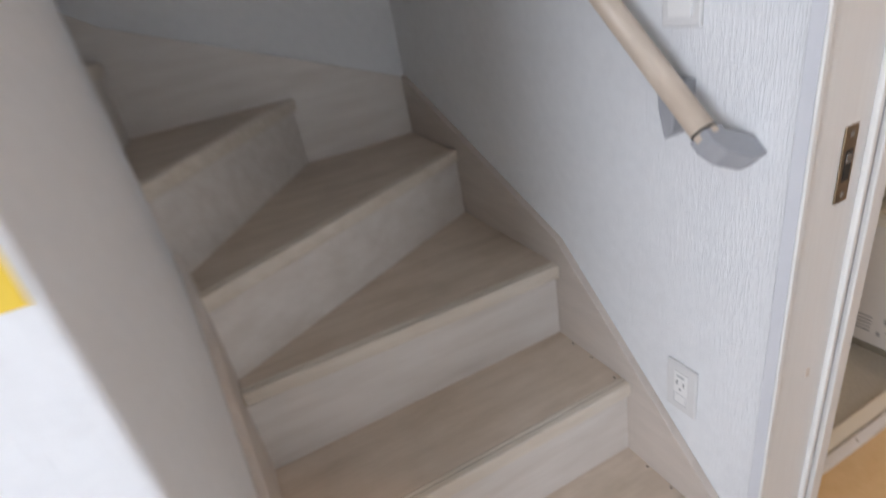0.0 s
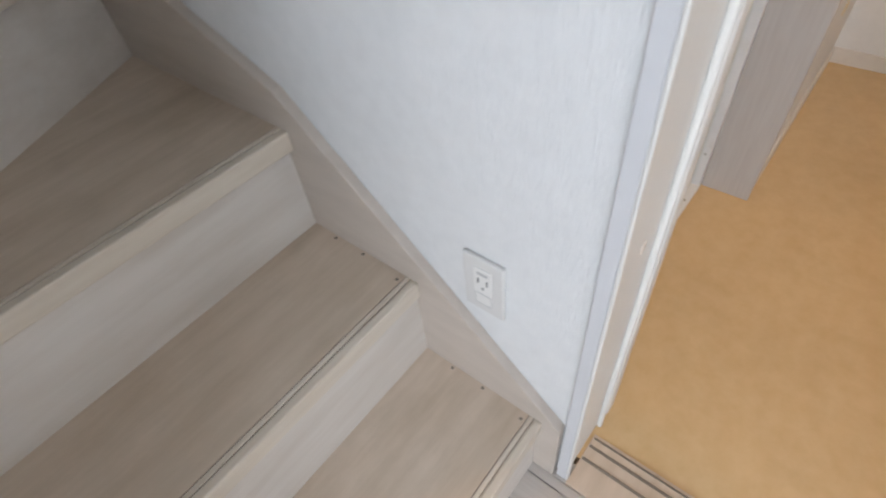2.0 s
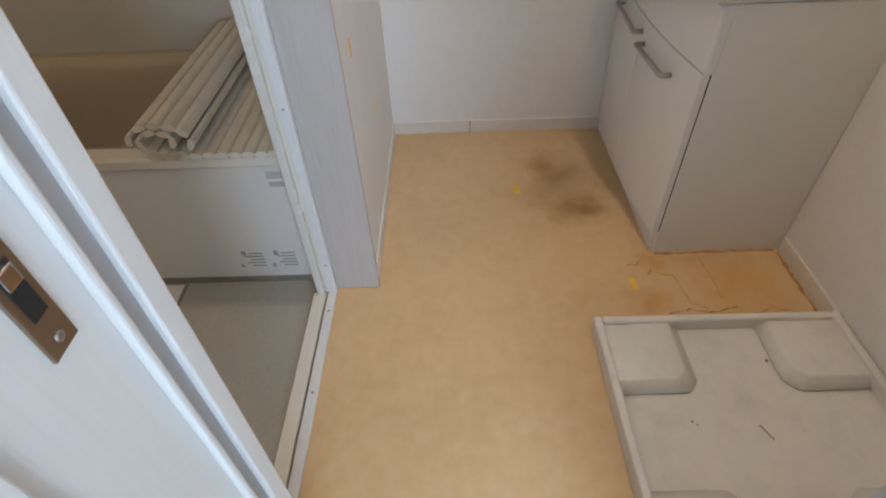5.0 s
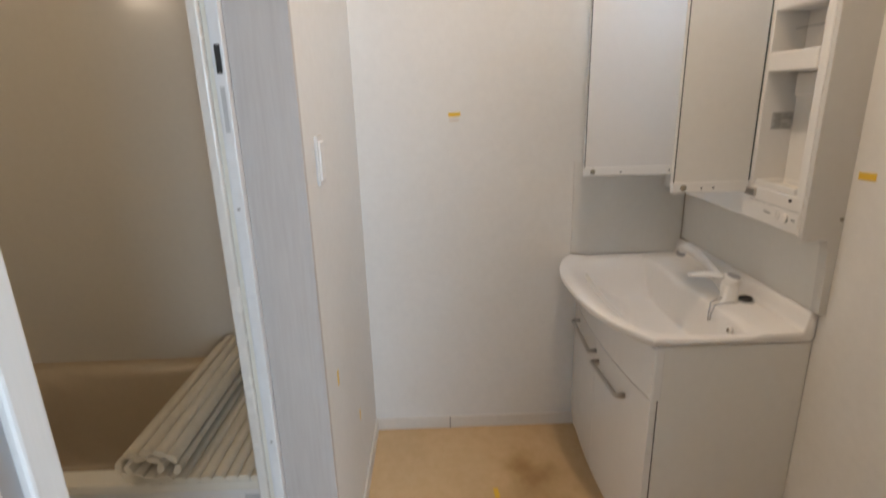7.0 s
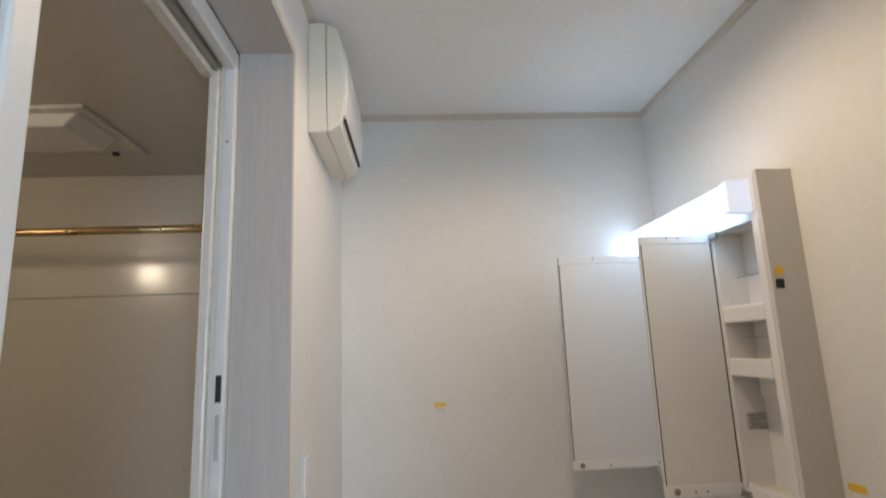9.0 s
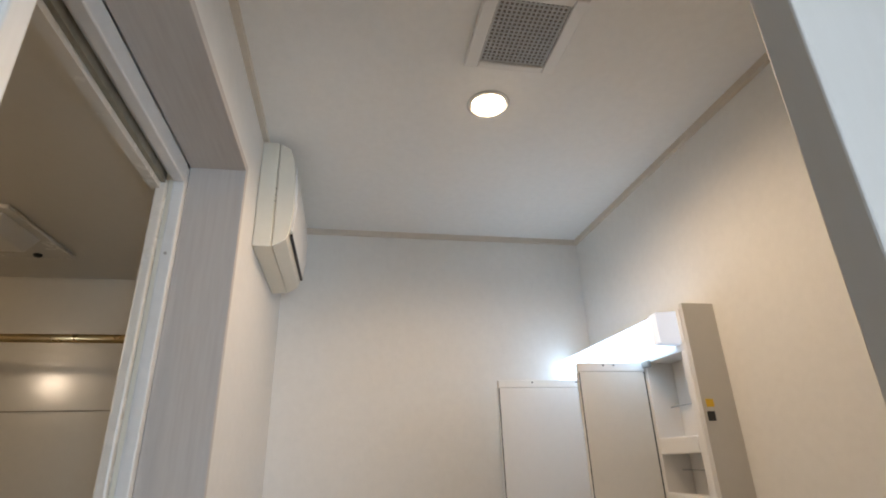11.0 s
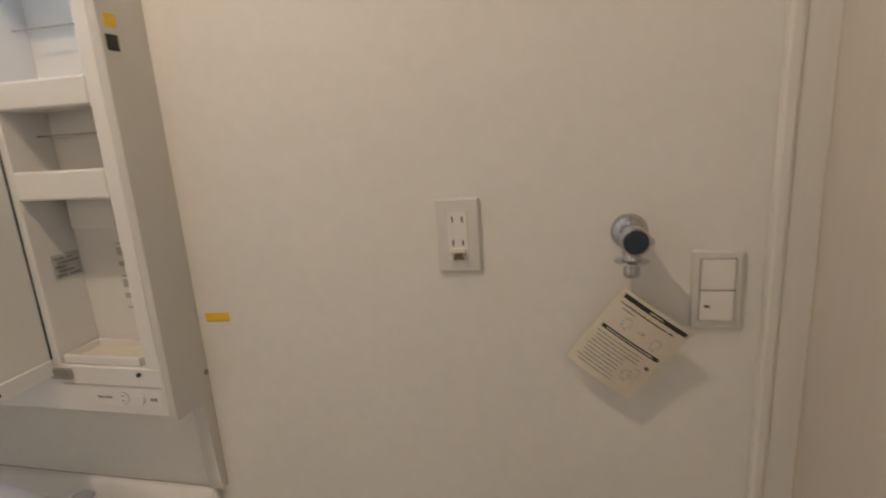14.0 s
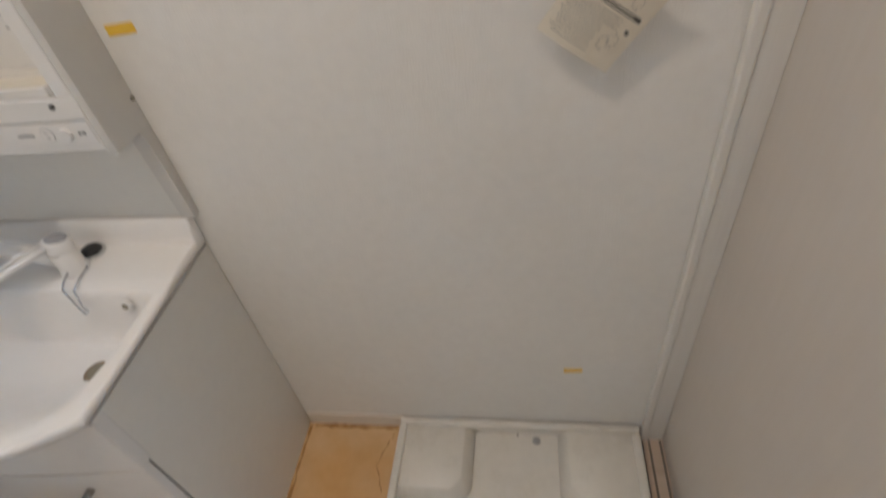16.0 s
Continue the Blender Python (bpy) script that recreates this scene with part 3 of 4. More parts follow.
part("knob_wing", B(1.018, 1.030, YS + 0.058, YS + 0.072, 1.3615, 1.3715, bevel=0.003), CHROME, tp)
down = pose(1.043, YS + 0.036, 1.3625, 180, 0, 0)
part("spout", lathe(bmesh.new(), [(0.0125, 0.0), (0.0125, 0.026), (0.0135, 0.028), (0.0135, 0.031), (0.0095, 0.033), (0.0095, 0.040), (0.0115, 0.042), (0.0115, 0.054), (0.009, 0.056)], down), CHROME, tp)
part("collar_ring", lathe(bmesh.new(), [(0.012, 0.030), (0.0245, 0.031), (0.0245, 0.0325), (0.012, 0.034)], down), CHROME, tp)

# instruction card hanging from the tap
card = thing("instruction_card", (1.045, -0.788, 1.2), "cream instruction card hanging askew from the tap", "card")
cw, ch = 0.120, 0.145
bm = bmesh.new()
nx, nz = 10, 10
grid = {}
for layer in (0, 1):
    for i in range(nx + 1):
        for j in range(nz + 1):
            u, v = i / nx - 0.5, j / nz - 0.5
            bow = 0.012 * (v + 0.5) ** 2 - 0.006 * (u * 2) ** 2
            grid[layer, i, j] = bm.verts.new((u * cw, bow + layer * 0.0006, v * ch))
for layer in (0, 1):
    for i in range(nx):
        for j in range(nz):
            q = [grid[layer, i, j], grid[layer, i + 1, j], grid[layer, i + 1, j + 1], grid[layer, i, j + 1]]
            bm.faces.new(q if layer == 0 else q[::-1])
border = [(i, 0) for i in range(nx)] + [(nx, j) for j in range(nz)] + [(i, nz) for i in range(nx, 0, -1)] + [(0, j) for j in range(nz, 0, -1)]
for (i, j), (k, m2) in zip(border, border[1:] + border[:1]):
    bm.faces.new((grid[1, i, j], grid[1, k, m2], grid[0, k, m2], grid[0, i, j]))
bmesh.ops.recalc_face_normals(bm, faces=bm.faces)
on(card, "card", bm, CARD)


def printed(name, bars, mat):
    """Bars of print (u0, u1, v0, v1) on the card's front, which bows."""
    bm = bmesh.new()
    for u0, u1, v0, v1 in bars:
        k = 6 if u1 - u0 > 0.2 else 1
        rows = []
        for i in range(k + 1):
            u = u0 + (u1 - u0) * i / k
            for v in (v0, v1):
                bow = 0.012 * (v + 0.5) ** 2 - 0.006 * (u * 2) ** 2
                rows.append(bm.verts.new((u * cw, bow + 0.0009, v * ch)))
        for i in range(k):
            bm.faces.new((rows[2 * i], rows[2 * i + 2], rows[2 * i + 3], rows[2 * i + 1]))
    return on(card, name, bm, mat)


rng = random.Random(4)


def dashes(u0, u1, v, h):
    """A line of unreadable small print as short strokes."""
    u, out = u0, []
    while u < u1 - 0.01:
        w = rng.uniform(0.010, 0.030)
        dv = rng.uniform(-0.002, 0.002)
        out.append((u, min(u + w, u1), v + dv, v + dv + h * rng.uniform(0.7, 1.1)))
        u += w + rng.uniform(0.004, 0.011)
    return out


printed("heading_bar", [(-0.45, 0.45, 0.415, 0.465)], INK)
printed("heading_bar", [(-0.42, 0.42, 0.02, 0.065)], INK)
printed("heading_text", dashes(-0.10, 0.10, 0.430, 0.02), CARD)
printed("heading_text", dashes(-0.32, 0.36, 0.034, 0.017), CARD)
printed("title_line", dashes(-0.32, 0.42, 0.352, 0.018), INK)
printed("title_line", dashes(0.20, 0.36, 0.305, 0.014), INK)
for k in range(10):
    printed("text_line", dashes((-0.30 if k < 3 else -0.12) + rng.random() * 0.06, 0.43 - (0.03 if k % 4 else 0), -0.035 - 0.043 * k, 0.013), PRINT)
for u, v in ((0.20, 0.2), (-0.25, 0.17), (-0.30, -0.22), (-0.22, -0.28)):
    sketch = []
    for k in range(9):
        t = k * 0.7
        cu, cv = u + 0.055 * math.cos(t), v + 0.065 * math.sin(t)
        sketch.append((cu - 0.018, cu + 0.018, cv, cv + 0.006) if k % 2 else (cu, cu + 0.008, cv - 0.018, cv + 0.018))
    printed("sketch", sketch, PRINT)
printed("sketch", [(-0.04, 0.03, 0.185, 0.19), (-0.04, 0.03, 0.205, 0.21), (-0.05, -0.04, 0.18, 0.215)], PRINT)
printed("dot", [(-0.40, -0.35, -0.12, -0.08)], INK)
card.matrix_world = Matrix.Translation((1.046, -0.796, 1.197)) @ Matrix.Rotation(radians(-36), 4, "Y") @ Matrix.Rotation(radians(0), 4, "Z")
tagged(part("card_string", tube(bmesh.new(), [(1.043, -0.795, 1.315), (1.044, -0.797, 1.30), (1.046, -0.792, 1.272)], 0.001, 6), PLASTIC, tp))


def tape(centre, size, facing, angle=0, mat=TAPE):
    """A strip of tape: facing turns it about z, angle turns it in its plane."""
    ob = part("masking_tape", B(-size[0] / 2, size[0] / 2, 0.0, 0.0012, -size[1] / 2, size[1] / 2), mat)
    ob.matrix_world = Matrix.Translation(centre) @ facing @ Matrix.Rotation(radians(angle), 4, "Y")
    return tagged(ob, "short strip of yellow masking tape", "tape", "repair marks")


RZ = lambda d: Matrix.Rotation(radians(d), 4, "Z")
tape((1.775, YS, 1.216), (0.05, 0.017), RZ(0), 3)
tape((1.050, YS, 0.309), (0.045, 0.013), RZ(0), 4)
tape((XE, 0.084, 1.352), (0.045, 0.015), RZ(90), 2)
tape((XE, 0.086, 1.331), (0.036, 0.010), RZ(90), 0, TAPE_N)["label"] = "pale adhesive mark on the white wallpaper"
tape((0.838, 0.4725, 0.60), (0.010, 0.016), RZ(180), 0, TAPE_N)["label"] = "pale brown mark on the door frame"
tape((1.907, YN, 0.67), (0.014, 0.045), RZ(180))
tape((2.208, YN, 0.349), (0.010, 0.04), RZ(180))
tape((1.817, -0.755, 1.729), (0.022, 0.02), RZ(90), 0)
FLOOR_UP = Matrix.Rotation(radians(90), 4, "X")
tape((2.195, -0.027, 0.0), (0.05, 0.018), FLOOR_UP, 4)
tape((1.706, -0.33, 0.0), (0.05, 0.016), FLOOR_UP, 8)
tape((-0.082, 0.466, 1.170), (0.04, 0.045), RZ(180), 0)
tagged(part("black_pad", B(1.8145, 1.817, -0.763, -0.741, 1.684, 1.708, bevel=0.001), DARK), "small black felt pad stuck on the cabinet side", "pad")
tagged(part("wall_dowel", lathe(bmesh.new(), [(0.005, 0), (0.005, 0.002), (0.002, 0.003)], look((1.817, -0.823, 1.105), (3, -0.823, 1.105)), 10), GRIME), "brown screw hole on the cabinet edge", "screw")

# wall heater: rounded front box high on the north wall
ac = thing("wall_heater", (2.15, YN, 2.34), "cream wall-mounted heater high on the wall", "heater")
part("housing", prism(bmesh.new(), [(YN, 2.172), (YN, 2.51), (0.408, 2.51), (0.404, 2.172)], "x", 1.935, 2.375, bevel=0.004), CREAM, ac)
part("front_panel", prism(bmesh.new(), [(0.4025, 2.173), (0.4065, 2.508), (0.375, 2.492), (0.362, 2.45), (0.355, 2.38), (0.352, 2.30), (0.358, 2.225), (0.366, 2.196)], "x", 1.937, 2.373, bevel=0.003), CREAM, ac)
part("grille_slot", B(1.96, 2.35, 0.3525, 0.3595, 2.214, 2.221), DARK, ac)
part("cover_flap", prism(bmesh.new(), [(0.3515, 2.225), (0.3445, 2.30), (0.3475, 2.38), (0.353, 2.43), (0.357, 2.44), (0.357, 2.225)], "x", 1.95, 2.36, bevel=0.002), PLASTIC, ac)
for z in (2.31, 2.33, 2.35):
    part("marking", B(1.9335, 1.9355, 0.405, 0.4065, z, z + 0.006), GRIME, ac)

# downlight and ceiling vent
dn = thing("downlight", (1.697, -0.177, ZC), "round recessed warm-white downlight, switched on", "ceiling light")
part("rim", lathe(bmesh.new(), [(0.058, 0.0), (0.060, 0.003), (0.050, 0.006), (0.049, 0.0)], pose(1.697, -0.177, ZC, 180), 36), PLASTIC, dn)
part("bulb", lathe(bmesh.new(), [(0.047, 0.001), (0.044, 0.010), (0.030, 0.018), (0.0, 0.021)], pose(1.697, -0.177, ZC, 180), 36), LAMP_WARM, dn)
vt = thing("ceiling_vent", (1.42, -0.19, ZC), "white ceiling exhaust vent with a metal mesh", "vent")
bm = B(1.31, 1.545, -0.307, -0.274, ZC - 0.014, ZC, bevel=0.004)
box(bm, 1.31, 1.545, -0.108, -0.074, ZC - 0.014, ZC, bevel=0.004)
box(bm, 1.31, 1.332, -0.274, -0.108, ZC - 0.014, ZC, bevel=0.004)
box(bm, 1.523, 1.545, -0.274, -0.108, ZC - 0.014, ZC, bevel=0.004)
part("frame", bm, PLASTIC, vt)
part("backing", B(1.332, 1.523, -0.274, -0.108, ZC - 0.003, ZC - 0.001), GROOVE, vt)
bm = bmesh.new()
for k in range(17):
    x = 1.338 + k * 0.0112
    box(bm, x, x + 0.0045, -0.274, -0.108, ZC - 0.008, ZC - 0.006)
for k in range(15):
    y = -0.270 + k * 0.0112
    box(bm, 1.332, 1.523, y, y + 0.0045, ZC - 0.0095, ZC - 0.0078)
part("mesh", bm, LABEL, vt)

# ---- washing machine pan ----
pan = thing("washer_pan", (1.19, -0.5, 0), "white plastic washing machine drip pan on the floor", "drip pan")
PX0, PX1, PY0, PY1 = 0.862, 1.538, YS + 0.004, -0.165
bm = bmesh.new()
for x0, x1, y0, y1 in ((PX0, PX1, PY1 - 0.022, PY1), (PX0, PX1, PY0, PY0 + 0.022), (PX0, PX0 + 0.022, PY0 + 0.022, PY1 - 0.022), (PX1 - 0.022, PX1, PY0 + 0.022, PY1 - 0.022)):
    box(bm, x0, x1, y0, y1, 0, 0.058, bevel=0.006)
part("rim", bm, PAN, pan)
part("base", B(PX0 + 0.01, PX1 - 0.01, PY0 + 0.01, PY1 - 0.01, 0.002, 0.018), PAN, pan)
for cx, cy in ((PX1, PY1), (PX1, PY0), (PX0, PY1), (PX0, PY0)):
    sx, sy = (-1 if cx == PX1 else 1), (-1 if cy == PY1 else 1)
    x0, x1 = sorted((cx + sx * 0.012, cx + sx * 0.199))
    y0, y1 = sorted((cy + sy * 0.012, cy + sy * 0.203))
    outline = [(x0, y0), (x1, y0), (x1, y1), (x0, y1)]
    inner = (cx + sx * 0.199, cy + sy * 0.203)
    pts = []
    for p in outline:
        if abs(p[0] - inner[0]) < 1e-6 and abs(p[1] - inner[1]) < 1e-6:
            k = outline.index(p)
            before, after = outline[k - 1], outline[(k + 1) % 4]
            d1, d2 = (Vector(before) - Vector(p)).normalized() * 0.03, (Vector(after) - Vector(p)).normalized() * 0.03
            pts += [tuple(Vector(p) + d1), tuple(Vector(p) + d2)]
        else:
            pts.append(p)
    bm = prism(bmesh.new(), pts, "z", 0.016, 0.046, bevel=0.009)
    for v in bm.verts:
        if v.co.z < 0.03:
            v.co.x += sx * 0.022 * (abs(v.co.x - cx) > 0.06)
            v.co.y += sy * 0.022 * (abs(v.co.y - cy) > 0.06)
    for f in bm.faces:
        f.smooth = True
    part("foot_pad", bm, PAN, pan)
part("drain_hole", lathe(bmesh.new(), [(0.012, 0), (0.012, 0.0012), (0.004, 0.0016)], pose(1.142, -0.786, 0.0176), 14), GREY, pan)
bm = bmesh.new()
for x, y, w, h, a in ((1.214, -0.505, 0.042, 0.0025, 25), (1.244, -0.343, 0.006, 0.003, 60), (1.236, -0.352, 0.004, 0.003, 20), (1.409, -0.591, 0.007, 0.006, 10), (1.195, -0.80, 0.008, 0.004, 80), (0.915, -0.80, 0.008, 0.006, 0)):
    b0 = B(-w / 2, w / 2, -h / 2, h / 2, 0.018, 0.0195)
    bmesh.ops.transform(b0, matrix=Matrix.Translation((x, y, 0)) @ RZ(a), verts=b0.verts)
    me = bpy.data.meshes.new("crumb")
    b0.to_mesh(me)
    b0.free()
    bm.from_mesh(me)
tagged(part("debris", bm, GROOVE), "small dark crumbs lying in the drip pan", "debris", kind="stuff")
part("scuff", B(0.93, 1.06, PY1 - 0.0005, PY1 + 0.0008, 0.012, 0.04), GREY, pan, "dark scuff on the pan's side")

# ---- vanity unit ----
VX0, VX1, VF = 1.842, 2.606, -0.412
va = thing("vanity_cabinet", (2.22, -0.62, 0), "white gloss vanity base cabinet with two doors", "cabinet")


def front_y(x, bulge=0.075, y0=VF):
    u = (x - VX0) / (VX1 - VX0) * 2 - 1
    return y0 + bulge * (1 - u * u)


part("side_panel", B(VX0, VX0 + 0.016, YS + 0.002, VF - 0.0158, 0.0, 0.761, bevel=0.001), SIDE, va)
part("side_panel", B(VX1 - 0.016, VX1, YS + 0.002, VF - 0.02, 0.0, 0.761), SIDE, va)
part("bottom_panel", B(VX0 + 0.016, VX1 - 0.016, YS + 0.002, VF - 0.05, 0.06, 0.076), SIDE, va)
part("kick_board", B(VX0 + 0.004, VX1, VF - 0.03, VF - 0.006, 0.0, 0.075, bevel=0.002), GLOSS, va)


def curved_front(x0, x1, z0, z1, bulge, y0, thick=0.018, n=14):
    """A door or apron panel that bows outwards."""
    bm = bmesh.new()
    xs = [x0 + (x1 - x0) * i / n for i in range(n + 1)]
    outline = [(x, front_y(x, bulge, y0)) for x in xs] + [(x, front_y(x, bulge, y0) - thick) for x in xs[::-1]]
    prism(bm, outline, "z", z0, z1)
    for f in bm.faces:
        f.smooth = False
    return bm


MID = (VX0 + VX1) / 2
part("apron_panel", curved_front(VX0, VX1, 0.602, 0.756, 0.030, VF + 0.006), GLOSS, va)
part("corner_post", B(VX0 - 0.001, VX0 + 0.03, VF - 0.022, VF + 0.004, 0.598, 0.761, bevel=0.003), GLOSS, va)
doors = []
for x0, x1 in ((VX0 + 0.001, MID - 0.0015), (MID + 0.0015, VX1 - 0.001)):
    d = part("door", curved_front(x0, x1, 0.078, 0.598, 0.030, VF + 0.006), GLOSS, va)
    doors.append(d)
part("shadow_gap", B(VX0 + 0.002, VX0 + 0.02, VF - 0.0157, VF - 0.0128, 0.085, 0.597), DARK, va)
for d, (x0, x1, hz) in zip(doors, ((1.982, 2.192, 0.533), (2.226, 2.478, 0.557))):
    y = front_y((x0 + x1) / 2, 0.03, VF + 0.006)
    ya, yb = front_y(x0, 0.03, VF + 0.006), front_y(x1, 0.03, VF + 0.006)
    bm = bmesh.new()
    tube(bm, [(x0, ya - 0.001, hz), (x0, ya + 0.022, hz), (x0 + 0.004, ya + 0.027, hz), (x1 - 0.004, yb + 0.027, hz), (x1, yb + 0.022, hz), (x1, yb - 0.001, hz)], 0.0075, 10)
    part("handle", bm, STEEL, d, "brushed metal bar handle")

# moulded counter with basin
ct = thing("washbasin_counter", (2.22, -0.6, 0.745), "white moulded washbasin counter with bowed front", "washbasin")
CX0, CX1, CB = 1.838, 2.610, YS + 0.003
ZT = 0.790


def counter_front(x):
    """Front edge of the counter: a bow that is fuller towards the end wall."""
    u = (x - CX0) / (CX1 - CX0) * 2 - 1
    return -0.398 + 0.105 * (1 - abs(u) ** 2.6) + 0.016 * (u + 1)


def top_z(x, y):
    """Height of the moulded top: deck at the back, sloped bowl in front."""
    def step(v, lo, hi):
        t = min(1, max(0, (v - lo) / (hi - lo)))
        return t * t * (3 - 2 * t)
    f = counter_front(x)
    inx = step(x, CX0 + 0.020, CX0 + 0.095) * (1 - step(x, CX1 - 0.17, CX1 - 0.04))
    iny = (1 - step(y, f - 0.27, f - 0.02)) * step(y, -0.668, -0.645)
    rim = 0.004 * (1 - step(y, f - 0.075, f - 0.012))
    back = 0.055 * (1 - step(y, -0.812, -0.797))
    deck = 0.012 * (1 - step(y, -0.70, -0.655)) * (1 - step(x, CX1 - 0.10, CX1 - 0.02))
    return ZT - rim - 0.135 * inx * iny + back + deck * 0.6


bm = bmesh.new()
nu, nv = 110, 110
verts = {}
for i in range(nu + 1):
    x = CX0 + (CX1 - CX0) * i / nu
    f = counter_front(x)
    for j in range(nv + 1):
        y = CB + (f - CB) * j / nv
        verts[i, j] = bm.verts.new((x, y, top_z(x, y)))
for i in range(nu):
    for j in range(nv):
        bm.faces.new((verts[i, j], verts[i + 1, j], verts[i + 1, j + 1], verts[i, j + 1])).smooth = True
for edge in ([(i, nv) for i in range(nu + 1)], [(0, j) for j in range(nv, -1, -1)][::-1], [(nu, j) for j in range(nv + 1)]):
    low = []
    for k in edge:
        c = verts[k].co
        low.append((bm.verts.new((c.x, c.y, min(c.z, ZT) - 0.012)), bm.verts.new((c.x + (0.010 if k[0] == 0 else -0.010 if k[0] == nu else 0), c.y - (0.012 if k[1] == nv else 0), ZT - 0.028))))
    for (k, a), (k2, b2) in zip(zip(edge, low), zip(edge[1:], low[1:])):
        for q in ((verts[k], verts[k2], b2[0], a[0]), (a[0], b2[0], b2[1], a[1])):
            bm.faces.new(q).smooth = True
bmesh.ops.recalc_face_normals(bm, faces=bm.faces)
part("basin_top", bm, CERAMIC, ct)
part("overflow_hole", lathe(bmesh.new(), [(0.012, -0.004), (0.012, 0.0025), (0.009, 0.0035)], look((1.93, -0.652, 0.762), (1.93, -0.9, 0.72)), 18), PLASTIC, ct)
part("overflow_slot", lathe(bmesh.new(), [(0.0065, 0.0), (0.0065, 0.0008)], look((1.93, -0.6486, 0.7627), (1.93, -0.9, 0.72)), 14), GRIME, ct)
part("drain", lathe(bmesh.new(), [(0.026, -0.004), (0.026, 0.003), (0.020, 0.005)], pose(2.012, -0.570, top_z(2.012, -0.570)), 24), BRONZE, ct, "tarnished drain ring")
part("drain_cup", lathe(bmesh.new(), [(0.017, 0.0), (0.017, 0.0056)], pose(2.012, -0.570, top_z(2.012, -0.570)), 24), GRIME, ct)
part("hole_plug", lathe(bmesh.new(), [(0.021, -0.004), (0.021, 0.005), (0.018, 0.010), (0.010, 0.013), (0.0, 0.014)], pose(2.064, -0.772, 0.7968), 20), DARK, ct, "black rubber plug in the tap deck")
part("grime_ring", lathe(bmesh.new(), [(0.027, -0.003), (0.027, 0.0009), (0.022, 0.0012)], pose(2.064, -0.772, 0.7968), 20), LABEL, ct)

# single-lever mixer
fc_ = thing("basin_faucet", (2.07, -0.72, 0.79), "white single-lever basin mixer with chrome hose clip", "faucet")
up = pose(2.072, -0.724, 0.788)
part("body", lathe(bmesh.new(), [(0.029, 0), (0.028, 0.010), (0.0255, 0.016), (0.0255, 0.058), (0.0245, 0.060)], up), PLASTIC, fc_)
tilt = up @ Matrix.Translation((0, 0, 0.060)) @ Matrix.Rotation(radians(14), 4, Vector((0.6, -0.5, 0)))
part("cap", lathe(bmesh.new(), [(0.0255, 0.0), (0.026, 0.004), (0.026, 0.020), (0.024, 0.025), (0.0, 0.026)], tilt), PLASTIC, fc_)
part("cap_badge", lathe(bmesh.new(), [(0.0195, 0.0255), (0.0195, 0.0272), (0.018, 0.0278)], tilt), GREY, fc_)
# looped lever: a flat ring of plastic reaching forward from the cap
lever = [(2.074, -0.702, 0.868), (2.094, -0.673, 0.868), (2.121, -0.640, 0.862), (2.135, -0.628, 0.858), (2.146, -0.633, 0.857), (2.147, -0.646, 0.859), (2.124, -0.678, 0.866), (2.092, -0.712, 0.868)]
part("lever", tube(bmesh.new(), lever, 0.0068, 12), PLASTIC, fc_)
part("spout", tube(bmesh.new(), [(2.085, -0.722, 0.822), (2.125, -0.712, 0.850), (2.18, -0.697, 0.882), (2.225, -0.684, 0.902), (2.262, -0.675, 0.906), (2.283, -0.670, 0.896)], 0.0165, 16), PLASTIC, fc_)
part("spout_tip", tube(bmesh.new(), [(2.278, -0.671, 0.899), (2.290, -0.668, 0.880)], 0.0150, 16), GREY, fc_)
clip = [(2.066, -0.752, 0.797), (2.040, -0.720, 0.800), (2.036, -0.690, 0.800), (2.030, -0.660, 0.797), (2.012, -0.640, 0.775), (2.004, -0.636, 0.762), (2.012, -0.634, 0.757), (2.024, -0.640, 0.768), (2.058, -0.662, 0.795), (2.066, -0.682, 0.801), (2.066, -0.700, 0.805)]
part("hose_clip", tube(bmesh.new(), clip, 0.0021, 8), CHROME, fc_)

# splash panels on both walls
sp1 = thing("splash_panel", (2.22, YS, 0.95), "pale glossy splash panel behind the basin", "panel")
part("board", B(1.846, XE - 0.007, YS, YS + 0.010, 0.8485, 1.062), SIDE, sp1)
part("sealant", B(1.842, XE - 0.0075, YS, YS + 0.0115, 0.8435, 0.8483), SEALANT, sp1, "brown sealant joint above the basin")
sp2 = thing("splash_panel", (XE, -0.6, 0.95), "pale glossy splash panel on the end wall", "panel")
part("board", B(XE - 0.007, XE, YS + 0.013, -0.375, 0.792, 1.165, bevel=0.001), SIDE, sp2)
part("sealant", B(XE - 0.0075, XE, YS + 0.010, YS + 0.0128, 0.80, 1.06), SEALANT, sp2, "thin brown sealant joint in the corner")

# ---- mirror cabinet ----
mc = thing("mirror_cabinet", (2.22, -0.78, 1.07), "white mirror cabinet with two doors standing open", "cabinet")
CF = -0.731
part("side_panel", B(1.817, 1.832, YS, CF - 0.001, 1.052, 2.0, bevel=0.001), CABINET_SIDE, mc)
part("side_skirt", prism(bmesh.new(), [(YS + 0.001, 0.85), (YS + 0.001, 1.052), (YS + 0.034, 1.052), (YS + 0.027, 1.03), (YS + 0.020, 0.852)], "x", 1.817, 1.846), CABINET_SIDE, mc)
part("side_panel", B(2.592, 2.604, YS, CF, 1.062, 1.90), SIDE, mc)
part("back_panel", B(1.8322, 2.592, YS + 0.001, YS + 0.010, 1.062, 1.99), PLASTIC, mc)
part("bottom_board", B(1.8322, 2.592, YS + 0.010, CF, 1.062, 1.155, bevel=0.003), PLASTIC, mc)
